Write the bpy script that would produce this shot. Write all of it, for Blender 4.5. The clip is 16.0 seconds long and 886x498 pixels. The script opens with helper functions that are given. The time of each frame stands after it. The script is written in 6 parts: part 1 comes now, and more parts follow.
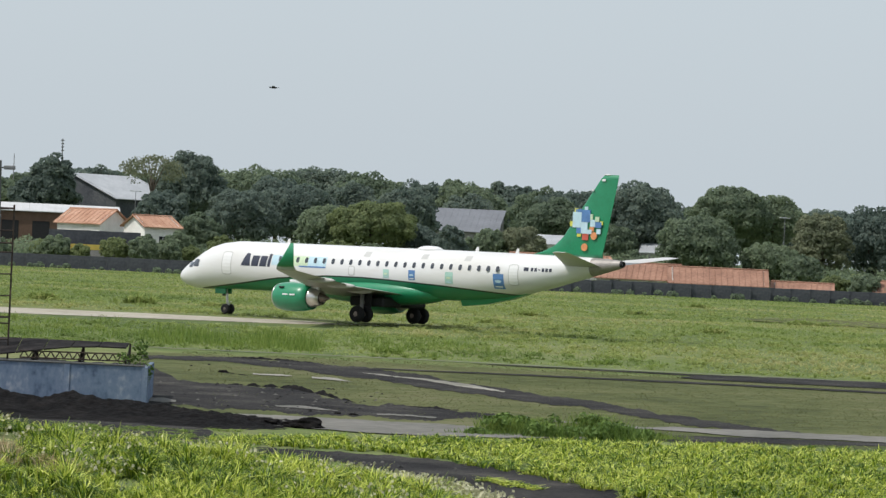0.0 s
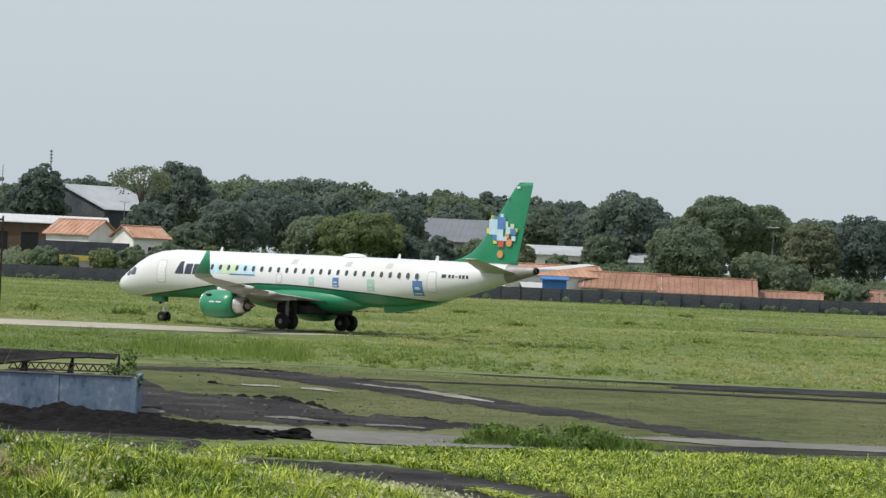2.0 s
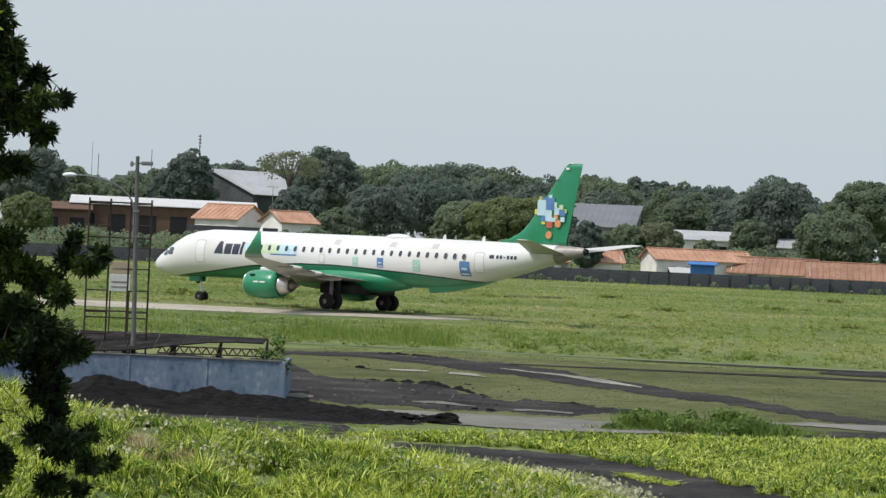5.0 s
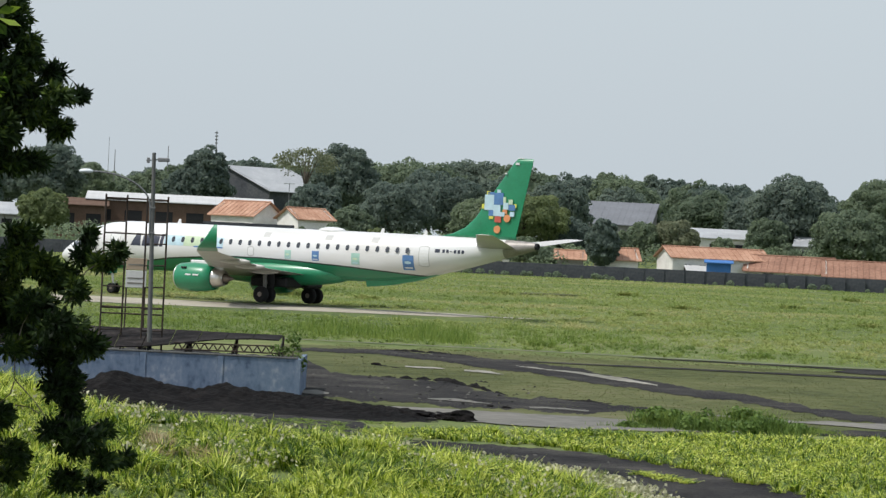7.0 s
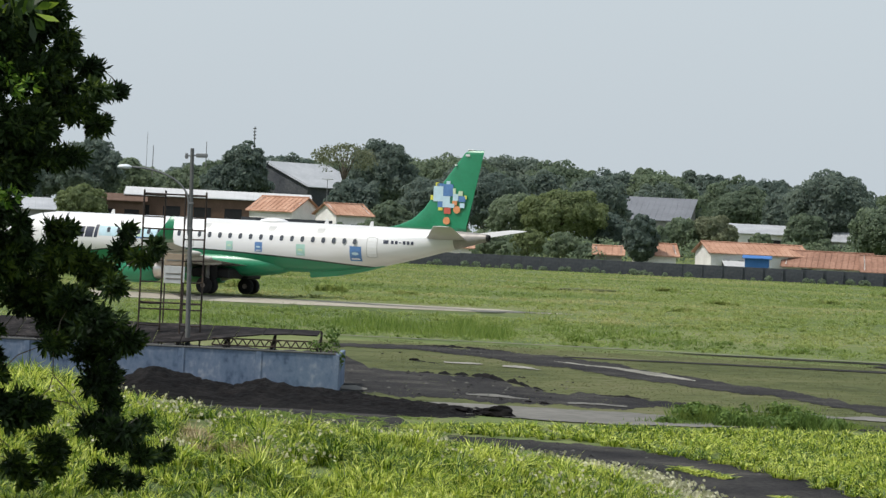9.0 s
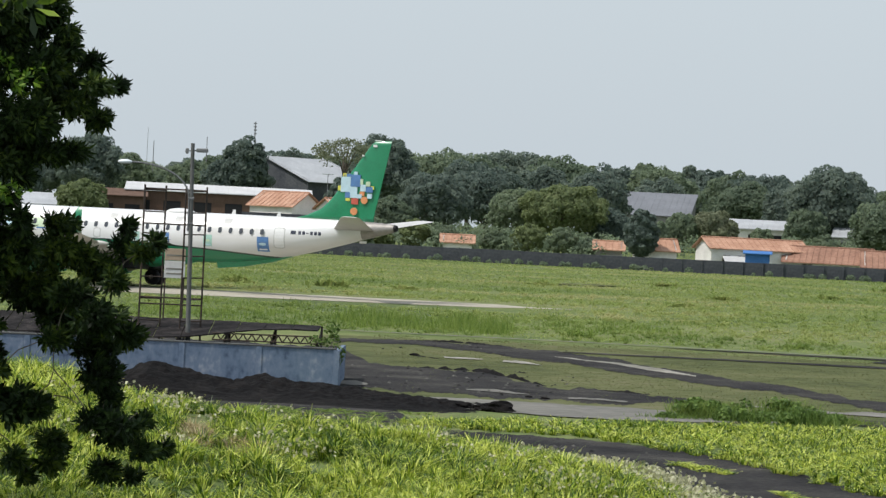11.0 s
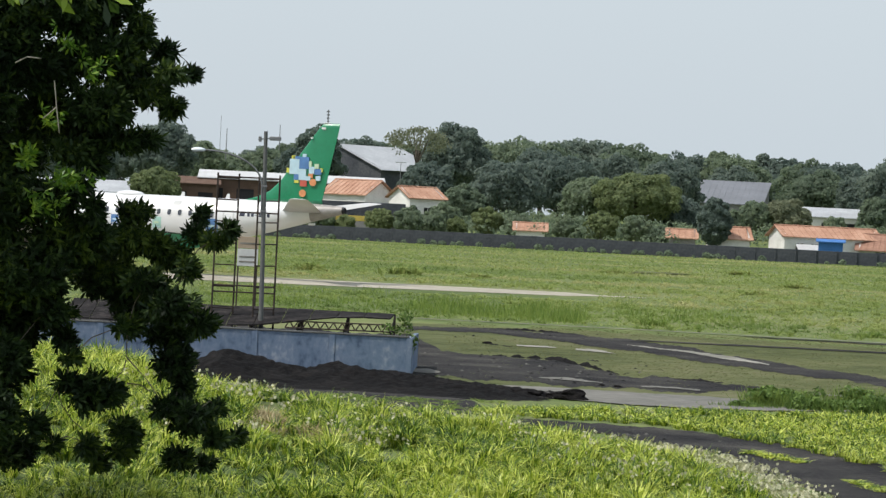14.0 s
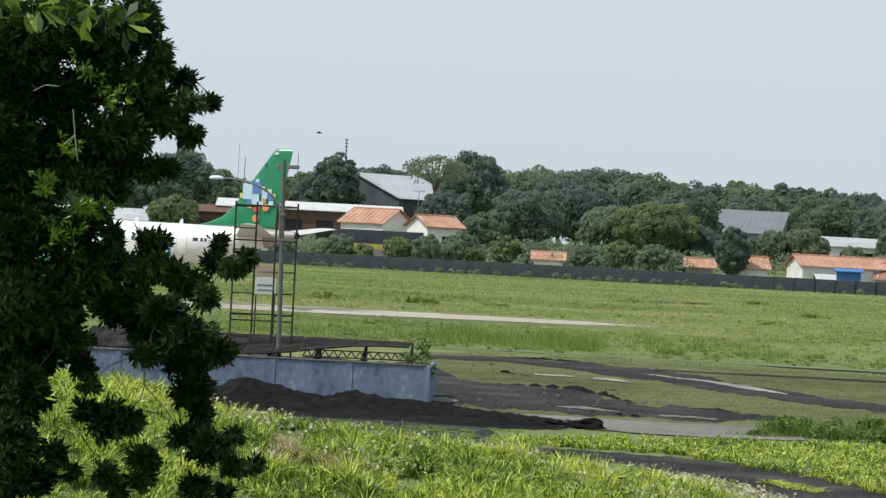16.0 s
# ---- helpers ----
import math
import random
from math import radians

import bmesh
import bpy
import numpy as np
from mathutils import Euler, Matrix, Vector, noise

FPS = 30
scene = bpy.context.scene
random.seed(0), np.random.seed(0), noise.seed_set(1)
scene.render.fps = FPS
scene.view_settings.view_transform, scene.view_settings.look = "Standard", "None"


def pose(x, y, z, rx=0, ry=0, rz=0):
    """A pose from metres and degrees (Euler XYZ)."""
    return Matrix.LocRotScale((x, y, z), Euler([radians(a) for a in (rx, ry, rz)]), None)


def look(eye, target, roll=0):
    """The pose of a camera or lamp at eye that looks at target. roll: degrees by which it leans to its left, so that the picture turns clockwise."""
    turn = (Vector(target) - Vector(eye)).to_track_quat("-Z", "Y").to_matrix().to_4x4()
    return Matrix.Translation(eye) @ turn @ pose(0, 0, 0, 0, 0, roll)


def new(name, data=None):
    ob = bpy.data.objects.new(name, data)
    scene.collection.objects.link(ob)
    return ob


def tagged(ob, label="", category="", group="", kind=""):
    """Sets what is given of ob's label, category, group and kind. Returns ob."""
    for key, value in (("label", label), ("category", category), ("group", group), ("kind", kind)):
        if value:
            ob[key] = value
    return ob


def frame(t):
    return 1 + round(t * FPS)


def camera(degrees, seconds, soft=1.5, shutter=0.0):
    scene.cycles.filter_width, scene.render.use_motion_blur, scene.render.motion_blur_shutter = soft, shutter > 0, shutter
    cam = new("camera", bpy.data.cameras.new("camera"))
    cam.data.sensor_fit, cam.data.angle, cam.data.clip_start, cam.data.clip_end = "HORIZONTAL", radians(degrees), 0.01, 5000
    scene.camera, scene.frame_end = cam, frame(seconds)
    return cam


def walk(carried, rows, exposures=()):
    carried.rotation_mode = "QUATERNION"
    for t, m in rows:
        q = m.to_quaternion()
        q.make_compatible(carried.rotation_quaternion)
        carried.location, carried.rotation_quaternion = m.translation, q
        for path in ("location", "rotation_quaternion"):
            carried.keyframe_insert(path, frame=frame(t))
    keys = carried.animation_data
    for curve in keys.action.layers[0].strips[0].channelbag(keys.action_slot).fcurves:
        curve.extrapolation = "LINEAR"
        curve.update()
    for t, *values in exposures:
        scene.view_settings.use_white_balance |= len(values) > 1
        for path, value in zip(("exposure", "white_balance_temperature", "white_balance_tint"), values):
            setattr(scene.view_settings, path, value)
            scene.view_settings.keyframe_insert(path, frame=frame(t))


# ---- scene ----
EYE = (0.0, 0.0, 4.07)
PAN = [  # seconds, bearing, elevation, lean in degrees
    (0, 1.936, 0.210, 2.66), (0.5, 1.803, 0.230, 2.52), (1, 1.710, 0.276, 2.52), (1.5, 1.989, 0.300, 2.50),
    (2, 2.070, 0.346, 2.56), (2.5, 2.015, 0.376, 2.73), (3, 1.734, 0.361, 2.67), (3.5, 1.312, 0.282, 2.67),
    (4, 0.936, 0.164, 2.61), (4.5, 0.480, 0.114, 2.52), (4.7, 0.305, 0.092, 2.52), (6.8, 0.039, 0.036, 2.81),
    (7, 0.003, 0.029, 2.81), (7.5, -0.174, 0.007, 2.79), (8, -0.369, -0.018, 2.67), (8.5, -0.440, -0.039, 2.71),
    (9, -0.477, -0.051, 2.80), (9.2, -0.481, -0.057, 2.80), (11.3, -0.483, -0.127, 2.85), (11.5, -0.494, -0.138, 2.85),
    (12, -0.677, -0.173, 2.83), (12.5, -0.983, -0.234, 2.88), (13, -1.208, -0.328, 2.85), (13.5, -1.320, -0.348, 2.87),
    (14, -1.394, -0.309, 2.86), (14.5, -1.468, -0.173, 2.87), (15, -1.548, -0.059, 2.94), (15.5, -1.583, -0.010, 2.97),
    (16, -1.640, 0.043, 2.98),
]
TAXI = [  # seconds, main wheels' x and y, heading in degrees
    (0, 6.91, 304.68, 138.94), (0.5, 5.93, 305.31, 137.74), (1, 4.85, 306.06, 137.12), (1.5, 3.86, 306.84, 136.75),
    (2, 2.74, 307.55, 136.41), (2.5, 1.68, 308.20, 136.30), (3, 0.45, 308.63, 136.16), (3.5, -0.68, 308.87, 136.55),
    (4, -1.93, 308.94, 137.53), (4.5, -3.15, 308.78, 138.57), (7, -10.35, 308.27, 148.72), (7.5, -11.94, 308.12, 150.55),
    (8, -13.63, 307.95, 152.15), (8.5, -15.32, 307.87, 153.68), (9, -17.06, 307.80, 154.68), (11.5, -25.02, 307.76, 156.28),
    (12, -26.58, 307.86, 156.45), (12.5, -27.98, 308.07, 156.82), (13, -29.41, 308.27, 157.16), (13.5, -30.73, 308.44, 157.52),
    (14, -31.99, 308.55, 157.73), (14.5, -33.16, 308.65, 157.96), (15, -34.35, 308.62, 157.82), (15.5, -35.40, 308.63, 157.85),
    (16, -36.39, 308.64, 157.94),
]
def aim(bearing, elevation, lean):
    b, e = radians(bearing), radians(elevation)
    way = Vector((math.sin(b) * math.cos(e), math.cos(b) * math.cos(e), math.sin(e)))
    return look(EYE, Vector(EYE) + way * 300, lean)


cam = camera(2 * math.degrees(math.atan(784 / 8000)), 16.0, soft=1.4)
walk(cam, [(t, aim(b, e, l)) for t, b, e, l in PAN], exposures=[(0, 0.02), (9, 0.05), (12.5, 0.12), (16, 0.18)])

# ---- sky and sun: hazy tropical noon, sun high on the left ----
SUN_BEARING, SUN_HEIGHT = -112.0, 56.0
world = bpy.data.worlds.new("hazy_sky")
scene.world = world
world.use_nodes = True
wn, wl = world.node_tree.nodes, world.node_tree.links
sky = wn.new("ShaderNodeTexSky")
sky.sky_type, sky.sun_disc = "NISHITA", False
sky.sun_elevation, sky.sun_rotation = radians(SUN_HEIGHT), radians(SUN_BEARING)
sky.air_density, sky.dust_density, sky.ozone_density = 1.0, 4.0, 1.5
haze = wn.new("ShaderNodeMixRGB")
haze.inputs[0].default_value = 0.72
haze.inputs[2].default_value = (7.02, 7.9, 8.62, 1)
wl.new(sky.outputs[0], haze.inputs[1])
wl.new(haze.outputs[0], wn["Background"].inputs[0])
wn["Background"].inputs[1].default_value = 0.1
sun = new("sun", bpy.data.lights.new("sun", "SUN"))
sun.data.energy, sun.data.angle, sun.data.color = 3.2, radians(0.8), (1.0, 0.965, 0.91)
_b, _h = radians(SUN_BEARING), radians(SUN_HEIGHT)
sun.matrix_world = look((math.sin(_b) * math.cos(_h) * 50, math.cos(_b) * math.cos(_h) * 50, math.sin(_h) * 50), (0, 0, 0))


# ---- materials ----
def material(name, colours, rough=0.7, scale=1.0, bump=0.0, metal=0.0, coat=0.0, grain=None, island=0.0, translucent=0.0, random_tint=0.0, streak=1.0, span=0.34):
    """A surface whose colour wanders between the colours given at two scales (cycles per metre)."""
    m = bpy.data.materials.new(name)
    m.use_nodes = True
    n, l = m.node_tree.nodes, m.node_tree.links
    b = n["Principled BSDF"]
    b.inputs["Roughness"].default_value, b.inputs["Metallic"].default_value = rough, metal
    b.inputs["Coat Weight"].default_value = coat
    b.inputs["Specular IOR Level"].default_value = 0.06 if rough >= 0.9 else 0.2 if rough > 0.5 else 0.5
    co = n.new("ShaderNodeTexCoord")
    big, fine = n.new("ShaderNodeTexNoise"), n.new("ShaderNodeTexNoise")
    big.inputs["Scale"].default_value, big.inputs["Detail"].default_value = scale, 4
    fine.inputs["Scale"].default_value, fine.inputs["Detail"].default_value = grain or scale * 9, 5
    for q in (big, fine):
        if streak != 1.0:
            run = n.new("ShaderNodeMapping")
            run.inputs["Scale"].default_value = (1, 1, streak)
            l.new(co.outputs["Object"], run.inputs[0])
            l.new(run.outputs[0], q.inputs["Vector"])
        else:
            l.new(co.outputs["Object"], q.inputs["Vector"])
    mix = n.new("ShaderNodeMath")
    mix.operation = "MULTIPLY_ADD"
    mix.inputs[1].default_value = 0.45
    l.new(fine.outputs[0], mix.inputs[0])
    half = n.new("ShaderNodeMath")
    half.operation = "MULTIPLY"
    half.inputs[1].default_value = 0.55
    l.new(big.outputs[0], half.inputs[0])
    l.new(half.outputs[0], mix.inputs[2])
    fac = mix.outputs[0]
    for amount, node, socket in ((island, "ShaderNodeNewGeometry", "Random Per Island"), (random_tint, "ShaderNodeObjectInfo", "Random")):
        if amount:
            src = n.new(node)
            add = n.new("ShaderNodeMath")
            add.operation = "MULTIPLY_ADD"
            add.inputs[1].default_value = amount
            l.new(src.outputs[socket], add.inputs[0])
            off = n.new("ShaderNodeMath")
            off.inputs[1].default_value = -amount / 2
            l.new(fac, off.inputs[0])
            l.new(off.outputs[0], add.inputs[2])
            fac = add.outputs[0]
    ramp = n.new("ShaderNodeValToRGB")
    lo, hi = 0.5 - span / 2, 0.5 + span / 2
    while len(ramp.color_ramp.elements) < len(colours):
        ramp.color_ramp.elements.new(0.5)
    for k, c in enumerate(colours):
        e = ramp.color_ramp.elements[k]
        e.position, e.color = lo + (hi - lo) * k / max(1, len(colours) - 1), (*c, 1)
    l.new(fac, ramp.inputs[0])
    l.new(ramp.outputs[0], b.inputs["Base Color"])
    if bump:
        bp = n.new("ShaderNodeBump")
        bp.inputs["Strength"].default_value, bp.inputs["Distance"].default_value = min(1, bump), 0.05 / scale
        l.new(fine.outputs[0], bp.inputs["Height"])
        l.new(bp.outputs[0], b.inputs["Normal"])
    if translucent:
        tr, ms = n.new("ShaderNodeBsdfTranslucent"), n.new("ShaderNodeMixShader")
        ms.inputs[0].default_value = translucent
        l.new(ramp.outputs[0], tr.inputs[0])
        l.new(b.outputs[0], ms.inputs[1])
        l.new(tr.outputs[0], ms.inputs[2])
        l.new(ms.outputs[0], n["Material Output"].inputs[0])
    return m


def near(c, d=0.12):
    """A narrow range of tones round one colour."""
    return [tuple(x * (1 - d) for x in c), tuple(min(1, x * (1 + d)) for x in c)]


M_GROUND = material("grass_turf", [(0.085, 0.115, 0.045), (0.115, 0.15, 0.055), (0.145, 0.175, 0.068), (0.18, 0.19, 0.09)], 0.9, 0.03, 0.6, grain=0.4, span=0.24)
# palest and darkest tones put sun highlights and shaded gaps into the blade colour
M_BLADE = material("grass_blades", [(0.035, 0.085, 0.008), (0.13, 0.225, 0.015), (0.34, 0.43, 0.03), (0.66, 0.70, 0.15)], 0.45, 0.22, grain=1.1, island=0.5, translucent=0.36, span=0.36)
M_FIELD = material("field_grass_blades", [(0.16, 0.225, 0.065), (0.245, 0.315, 0.09), (0.32, 0.365, 0.12), (0.42, 0.405, 0.18)], 0.6, 0.022, grain=0.07, island=0.08, translucent=0.5, span=0.22)
M_WEED = material("coarse_weed_leaves", [(0.07, 0.125, 0.028), (0.115, 0.185, 0.04), (0.17, 0.25, 0.06)], 0.55, 0.3, island=0.4, translucent=0.3)
M_STRAW = material("dry_straw", [(0.30, 0.24, 0.12), (0.42, 0.35, 0.20), (0.52, 0.45, 0.28)], 0.7, 0.8, island=0.4, translucent=0.3)
M_FLOWER = material("white_flowers", near((0.62, 0.60, 0.42)), 0.6, 2.0)
M_DIRT = material("dark_asphalt_millings", [(0.0144, 0.0141, 0.0151), (0.0276, 0.0269, 0.0276), (0.0446, 0.0426, 0.0407), (0.0787, 0.0735, 0.0656)], 0.95, 0.35, 0.9, grain=5.0)
M_HEAP = material("dark_spoil_earth", [(0.00455, 0.00422, 0.00455), (0.0091, 0.00845, 0.00845), (0.0195, 0.0175, 0.0169)], 0.95, 0.7, 1.0, grain=5)
M_CONCRETE = material("weathered_concrete", [(0.255, 0.23, 0.187), (0.357, 0.323, 0.264), (0.442, 0.408, 0.34)], 0.85, 0.15, 0.4, grain=1.5)
M_PALE = material("pale_dusty_ground", [(0.16, 0.155, 0.13), (0.25, 0.24, 0.21), (0.36, 0.34, 0.30)], 0.9, 0.2, 0.4, grain=1.5)

M_PALE_TRACK = material("grey_dusty_track", [(0.11, 0.11, 0.10), (0.16, 0.155, 0.14), (0.22, 0.21, 0.19)], 0.9, 0.2, 0.4, grain=1.5)
M_STONE = material("loose_stone", [(0.02, 0.02, 0.02), (0.05, 0.048, 0.046), (0.13, 0.125, 0.115)], 0.9, 0.8, island=0.5)
M_BELT = material("taller_field_grass", [(0.12, 0.19, 0.04), (0.185, 0.265, 0.055), (0.26, 0.33, 0.08)], 0.6, 0.3, island=0.3, translucent=0.45)
M_WORN = material("olive_worn_ground", [(0.05, 0.058, 0.028), (0.085, 0.098, 0.042), (0.115, 0.122, 0.056), (0.15, 0.14, 0.085)], 0.95, 0.08, 0.6, grain=0.9)
M_THIN = material("thin_dull_grass", [(0.085, 0.10, 0.038), (0.125, 0.135, 0.055), (0.19, 0.175, 0.085)], 0.7, 0.06, grain=0.4, island=0.15, translucent=0.4)

# ---- the lie of the land ----
PROFILE_D = [0, 55, 85, 110, 155, 178, 240, 320, 450, 695, 730, 800, 900, 1100, 1600, 4900]
PROFILE_Z = [-3.2, -3.1, -2.9, -2.66, -2.2, -2.0, -0.95, 0.0, 0.4, 1.0, 2.0, 4.0, 6.0, 7.5, 8.0, 8.0]


def smooth(a, b, x):
    u = min(1.0, max(0.0, (x - a) / (b - a)))
    return u * u * (3 - 2 * u)


def height(x, y):
    """The ground's height: an almost flat airfield, falling towards a grassy bank on the near left."""
    d, az = math.hypot(x, y), math.degrees(math.atan2(x, y))
    z = float(np.interp(d, PROFILE_D, PROFILE_Z)) if y > 0 else -3.2
    bank = float(np.interp(az, [-12, -5.6, -5.0, -4.5, -3.7, -2.84, -1.4, 0.5, 1.2, 1.92, 2.64, 4.0], [3.3, 2.7, 2.4, 2.15, 1.9, 1.75, 1.5, 1.15, 1.0, 0.72, 0.4, 0.0]))
    z += bank * smooth(62, 114, d) * (1 - smooth(115, 131, d)) if y > 0 else 0
    lump = noise.noise((x * 0.05, y * 0.05, 0.3)) * 0.25 + noise.noise((x * 0.3, y * 0.3, 3.1)) * 0.08
    return z + lump * (1 - 0.9 * smooth(128, 150, d))


def ground_at(az, d, lift=0.0):
    x, y = d * math.sin(radians(az)), d * math.cos(radians(az))
    return Vector((x, y, height(x, y) + lift))


def mesh_object(name, verts, faces, mat, parent=None, label="", smooth_faces=False):
    me = bpy.data.meshes.new(name)
    me.from_pydata([tuple(v) for v in verts], [], faces)
    if mat:
        me.materials.append(mat)
    if smooth_faces:
        me.polygons.foreach_set("use_smooth", [True] * len(me.polygons))
    ob = new(name, me)
    ob.parent = parent
    if label:
        tagged(ob, label)
    return ob


def part(name, bm, mat, parent=None, label="", smooth_faces=False):
    me = bpy.data.meshes.new(name)
    bm.to_mesh(me)
    bm.free()
    if mat:
        me.materials.append(mat)
    if smooth_faces:
        me.polygons.foreach_set("use_smooth", [True] * len(me.polygons))
    ob = new(name, me)
    ob.parent = parent
    if label:
        tagged(ob, label)
    return ob


def share(name, data, parent, m):
    """One more object on a mesh that others use too."""
    ob = new(name, data)
    ob.parent = parent
    ob.matrix_basis = m
    return ob


def thing(name, m, label, category, group="", kind=""):
    ob = new(name)
    ob.matrix_basis = m
    return tagged(ob, label, category, group, kind)


def add_box(bm, lo, hi, bevel=0.0):
    c = [(a + b) / 2 for a, b in zip(lo, hi)]
    s = [b - a for a, b in zip(lo, hi)]
    made = bmesh.ops.create_cube(bm, size=1, matrix=Matrix.Translation(c) @ Matrix.Diagonal((*s, 1)))
    if bevel:
        edges = list({e for v in made["verts"] for e in v.link_edges})
        bmesh.ops.bevel(bm, geom=edges, offset=bevel, segments=1, affect="EDGES")
    return bm


def box(lo, hi, bevel=0.0):
    return add_box(bmesh.new(), lo, hi, bevel)


def add_rod(bm, a, b, r0, r1=None, n=8):
    a, b = Vector(a), Vector(b)
    d = b - a
    m = Matrix.Translation((a + b) / 2) @ d.to_track_quat("Z", "Y").to_matrix().to_4x4()
    bmesh.ops.create_cone(bm, cap_ends=True, segments=n, radius1=r0, radius2=r0 if r1 is None else r1, depth=d.length, matrix=m)
    return bm


def rod(a, b, r0, r1=None, n=8):
    return add_rod(bmesh.new(), a, b, r0, r1, n)


def lathe(profile, n=24, axis="x"):
    """A turned body: profile of (along, radius)."""
    bm = bmesh.new()
    rings = []
    for a, r in profile:
        rings.append([bm.verts.new((a, r * math.cos(2 * math.pi * k / n), r * math.sin(2 * math.pi * k / n))) for k in range(n)])
    for p, q in zip(rings, rings[1:]):
        for k in range(n):
            bm.faces.new((p[k], p[(k + 1) % n], q[(k + 1) % n], q[k]))
    bm.faces.new(rings[0][::-1])
    bm.faces.new(rings[-1])
    bmesh.ops.recalc_face_normals(bm, faces=bm.faces)
    if axis == "y":
        bm.transform(Matrix.Rotation(radians(90), 4, "Z"))
    if axis == "z":
        bm.transform(Matrix.Rotation(radians(-90), 4, "Y"))
    return bm


def make_ground():
    az = np.concatenate([np.linspace(-180, -14, 24), np.linspace(-12, 11, 116), np.linspace(14, 176, 22)])
    ds = np.concatenate([[1.5], np.linspace(10, 60, 8), np.linspace(65, 180, 100), np.linspace(184, 330, 50), np.linspace(340, 720, 40), np.linspace(760, 1200, 12), [1600, 2400, 3600, 4900]])
    verts = [(d * math.sin(radians(a)), d * math.cos(radians(a)), height(d * math.sin(radians(a)), d * math.cos(radians(a)))) for d in ds for a in az]
    n = len(az)
    faces = [(i * n + k, i * n + (k + 1) % n, (i + 1) * n + (k + 1) % n, (i + 1) * n + k) for i in range(len(ds) - 1) for k in range(n)]
    faces.append(tuple(range(n))[::-1])
    ob = mesh_object("ground", verts, faces, M_GROUND, smooth_faces=True)
    return tagged(ob, "rough green airfield grass running to the horizon", "ground", kind="structure")


def strip(name, rows, mat, label, lift=0.04, ragged=1.0, steps=140, across=8, kind="structure"):
    """A sheet laid over the ground between two edges: rows of bearing, near distance, far distance."""
    r = np.array(rows, float)
    az = np.linspace(r[0, 0], r[-1, 0], steps)
    n0, f0 = np.interp(az, r[:, 0], r[:, 1]), np.interp(az, r[:, 0], r[:, 2])
    verts, faces = [], []
    for i, a in enumerate(az):
        j = ragged * (noise.noise((a * 2.1, 1.7, rows[0][1])) + 0.7 * noise.noise((a * 7.0, 4.2, rows[0][1])) + 0.5 * noise.noise((a * 23.0, 2.2, rows[0][1])))
        k = ragged * (noise.noise((a * 2.4, 9.1, rows[0][2])) + 0.7 * noise.noise((a * 8.0, 6.5, rows[0][2])) + 0.5 * noise.noise((a * 26.0, 3.5, rows[0][2])))
        for q in range(across + 1):
            d = n0[i] + j + (f0[i] + k - n0[i] - j) * q / across
            verts.append(ground_at(a, d, lift))
    w = across + 1
    faces = [(i * w + q, (i + 1) * w + q, (i + 1) * w + q + 1, i * w + q + 1) for i in range(steps - 1) for q in range(across)]
    ob = mesh_object(name, verts, faces, mat, smooth_faces=True)
    return tagged(ob, label, name.replace("_", " "), kind=kind)
# ---- the airliner; x forward from the main wheels, y to port, z up ----
GREEN = (0.012, 0.21, 0.098)
BODY = [  # metres aft of the nose, height of the middle, half width, half height
    (0.0, 2.48, 0.03, 0.03), (0.12, 2.49, 0.27, 0.26), (0.4, 2.53, 0.52, 0.49), (0.9, 2.61, 0.80, 0.75), (1.6, 2.76, 1.06, 1.03),
    (2.4, 2.98, 1.27, 1.30), (3.2, 3.18, 1.40, 1.49), (4.2, 3.33, 1.47, 1.61), (5.5, 3.42, 1.50, 1.67), (7.0, 3.43, 1.505, 1.675),
    (25.0, 3.43, 1.505, 1.675), (27.0, 3.47, 1.48, 1.63), (29.0, 3.58, 1.42, 1.51), (31.0, 3.76, 1.29, 1.32), (33.0, 3.99, 1.07, 1.07),
    (35.0, 4.25, 0.79, 0.79), (36.6, 4.45, 0.54, 0.55), (37.8, 4.58, 0.34, 0.36), (38.4, 4.64, 0.24, 0.25)]
AFT = 19.1
_BX = [b[0] for b in BODY]


def section(aft):
    return [float(np.interp(aft, _BX, [b[k] for b in BODY])) for k in (1, 2, 3)]


def skin(aft, z, off=0.0, side=1):
    """A point of the fuselage's side at that height."""
    zc, w, h = section(aft)
    u = max(-0.999, min(0.999, (z - zc) / h))
    c = math.sqrt(1 - u * u)
    nrm = Vector((0, c / w, u / h)).normalized()
    return Vector((AFT - aft, side * (w * c + off * nrm.y), z + off * nrm.z))


def patch(a0, a1, z0, z1, off, nx=3, nz=4, corner=0.0, side=1, slant=0.0, taper=0.0):
    """A thin panel that hugs the fuselage, with rounded corners."""
    bm = bmesh.new()
    grid = []
    for i in range(nx + 1):
        u = i / nx
        cut = corner if i in (0, nx) else 0
        col = []
        for k in range(nz + 1):
            v = k / nz
            z = z0 + cut + (z1 - z0 - 2 * cut) * v
            col.append(bm.verts.new(skin(a0 + (a1 - a0) * (u + taper * v * (0.62 - u)) - slant * v, z, off, side)))
        grid.append(col)
    for p, q in zip(grid, grid[1:]):
        for k in range(nz):
            bm.faces.new((p[k], q[k], q[k + 1], p[k + 1]) if side < 0 else (p[k], p[k + 1], q[k + 1], q[k]))
    return bm


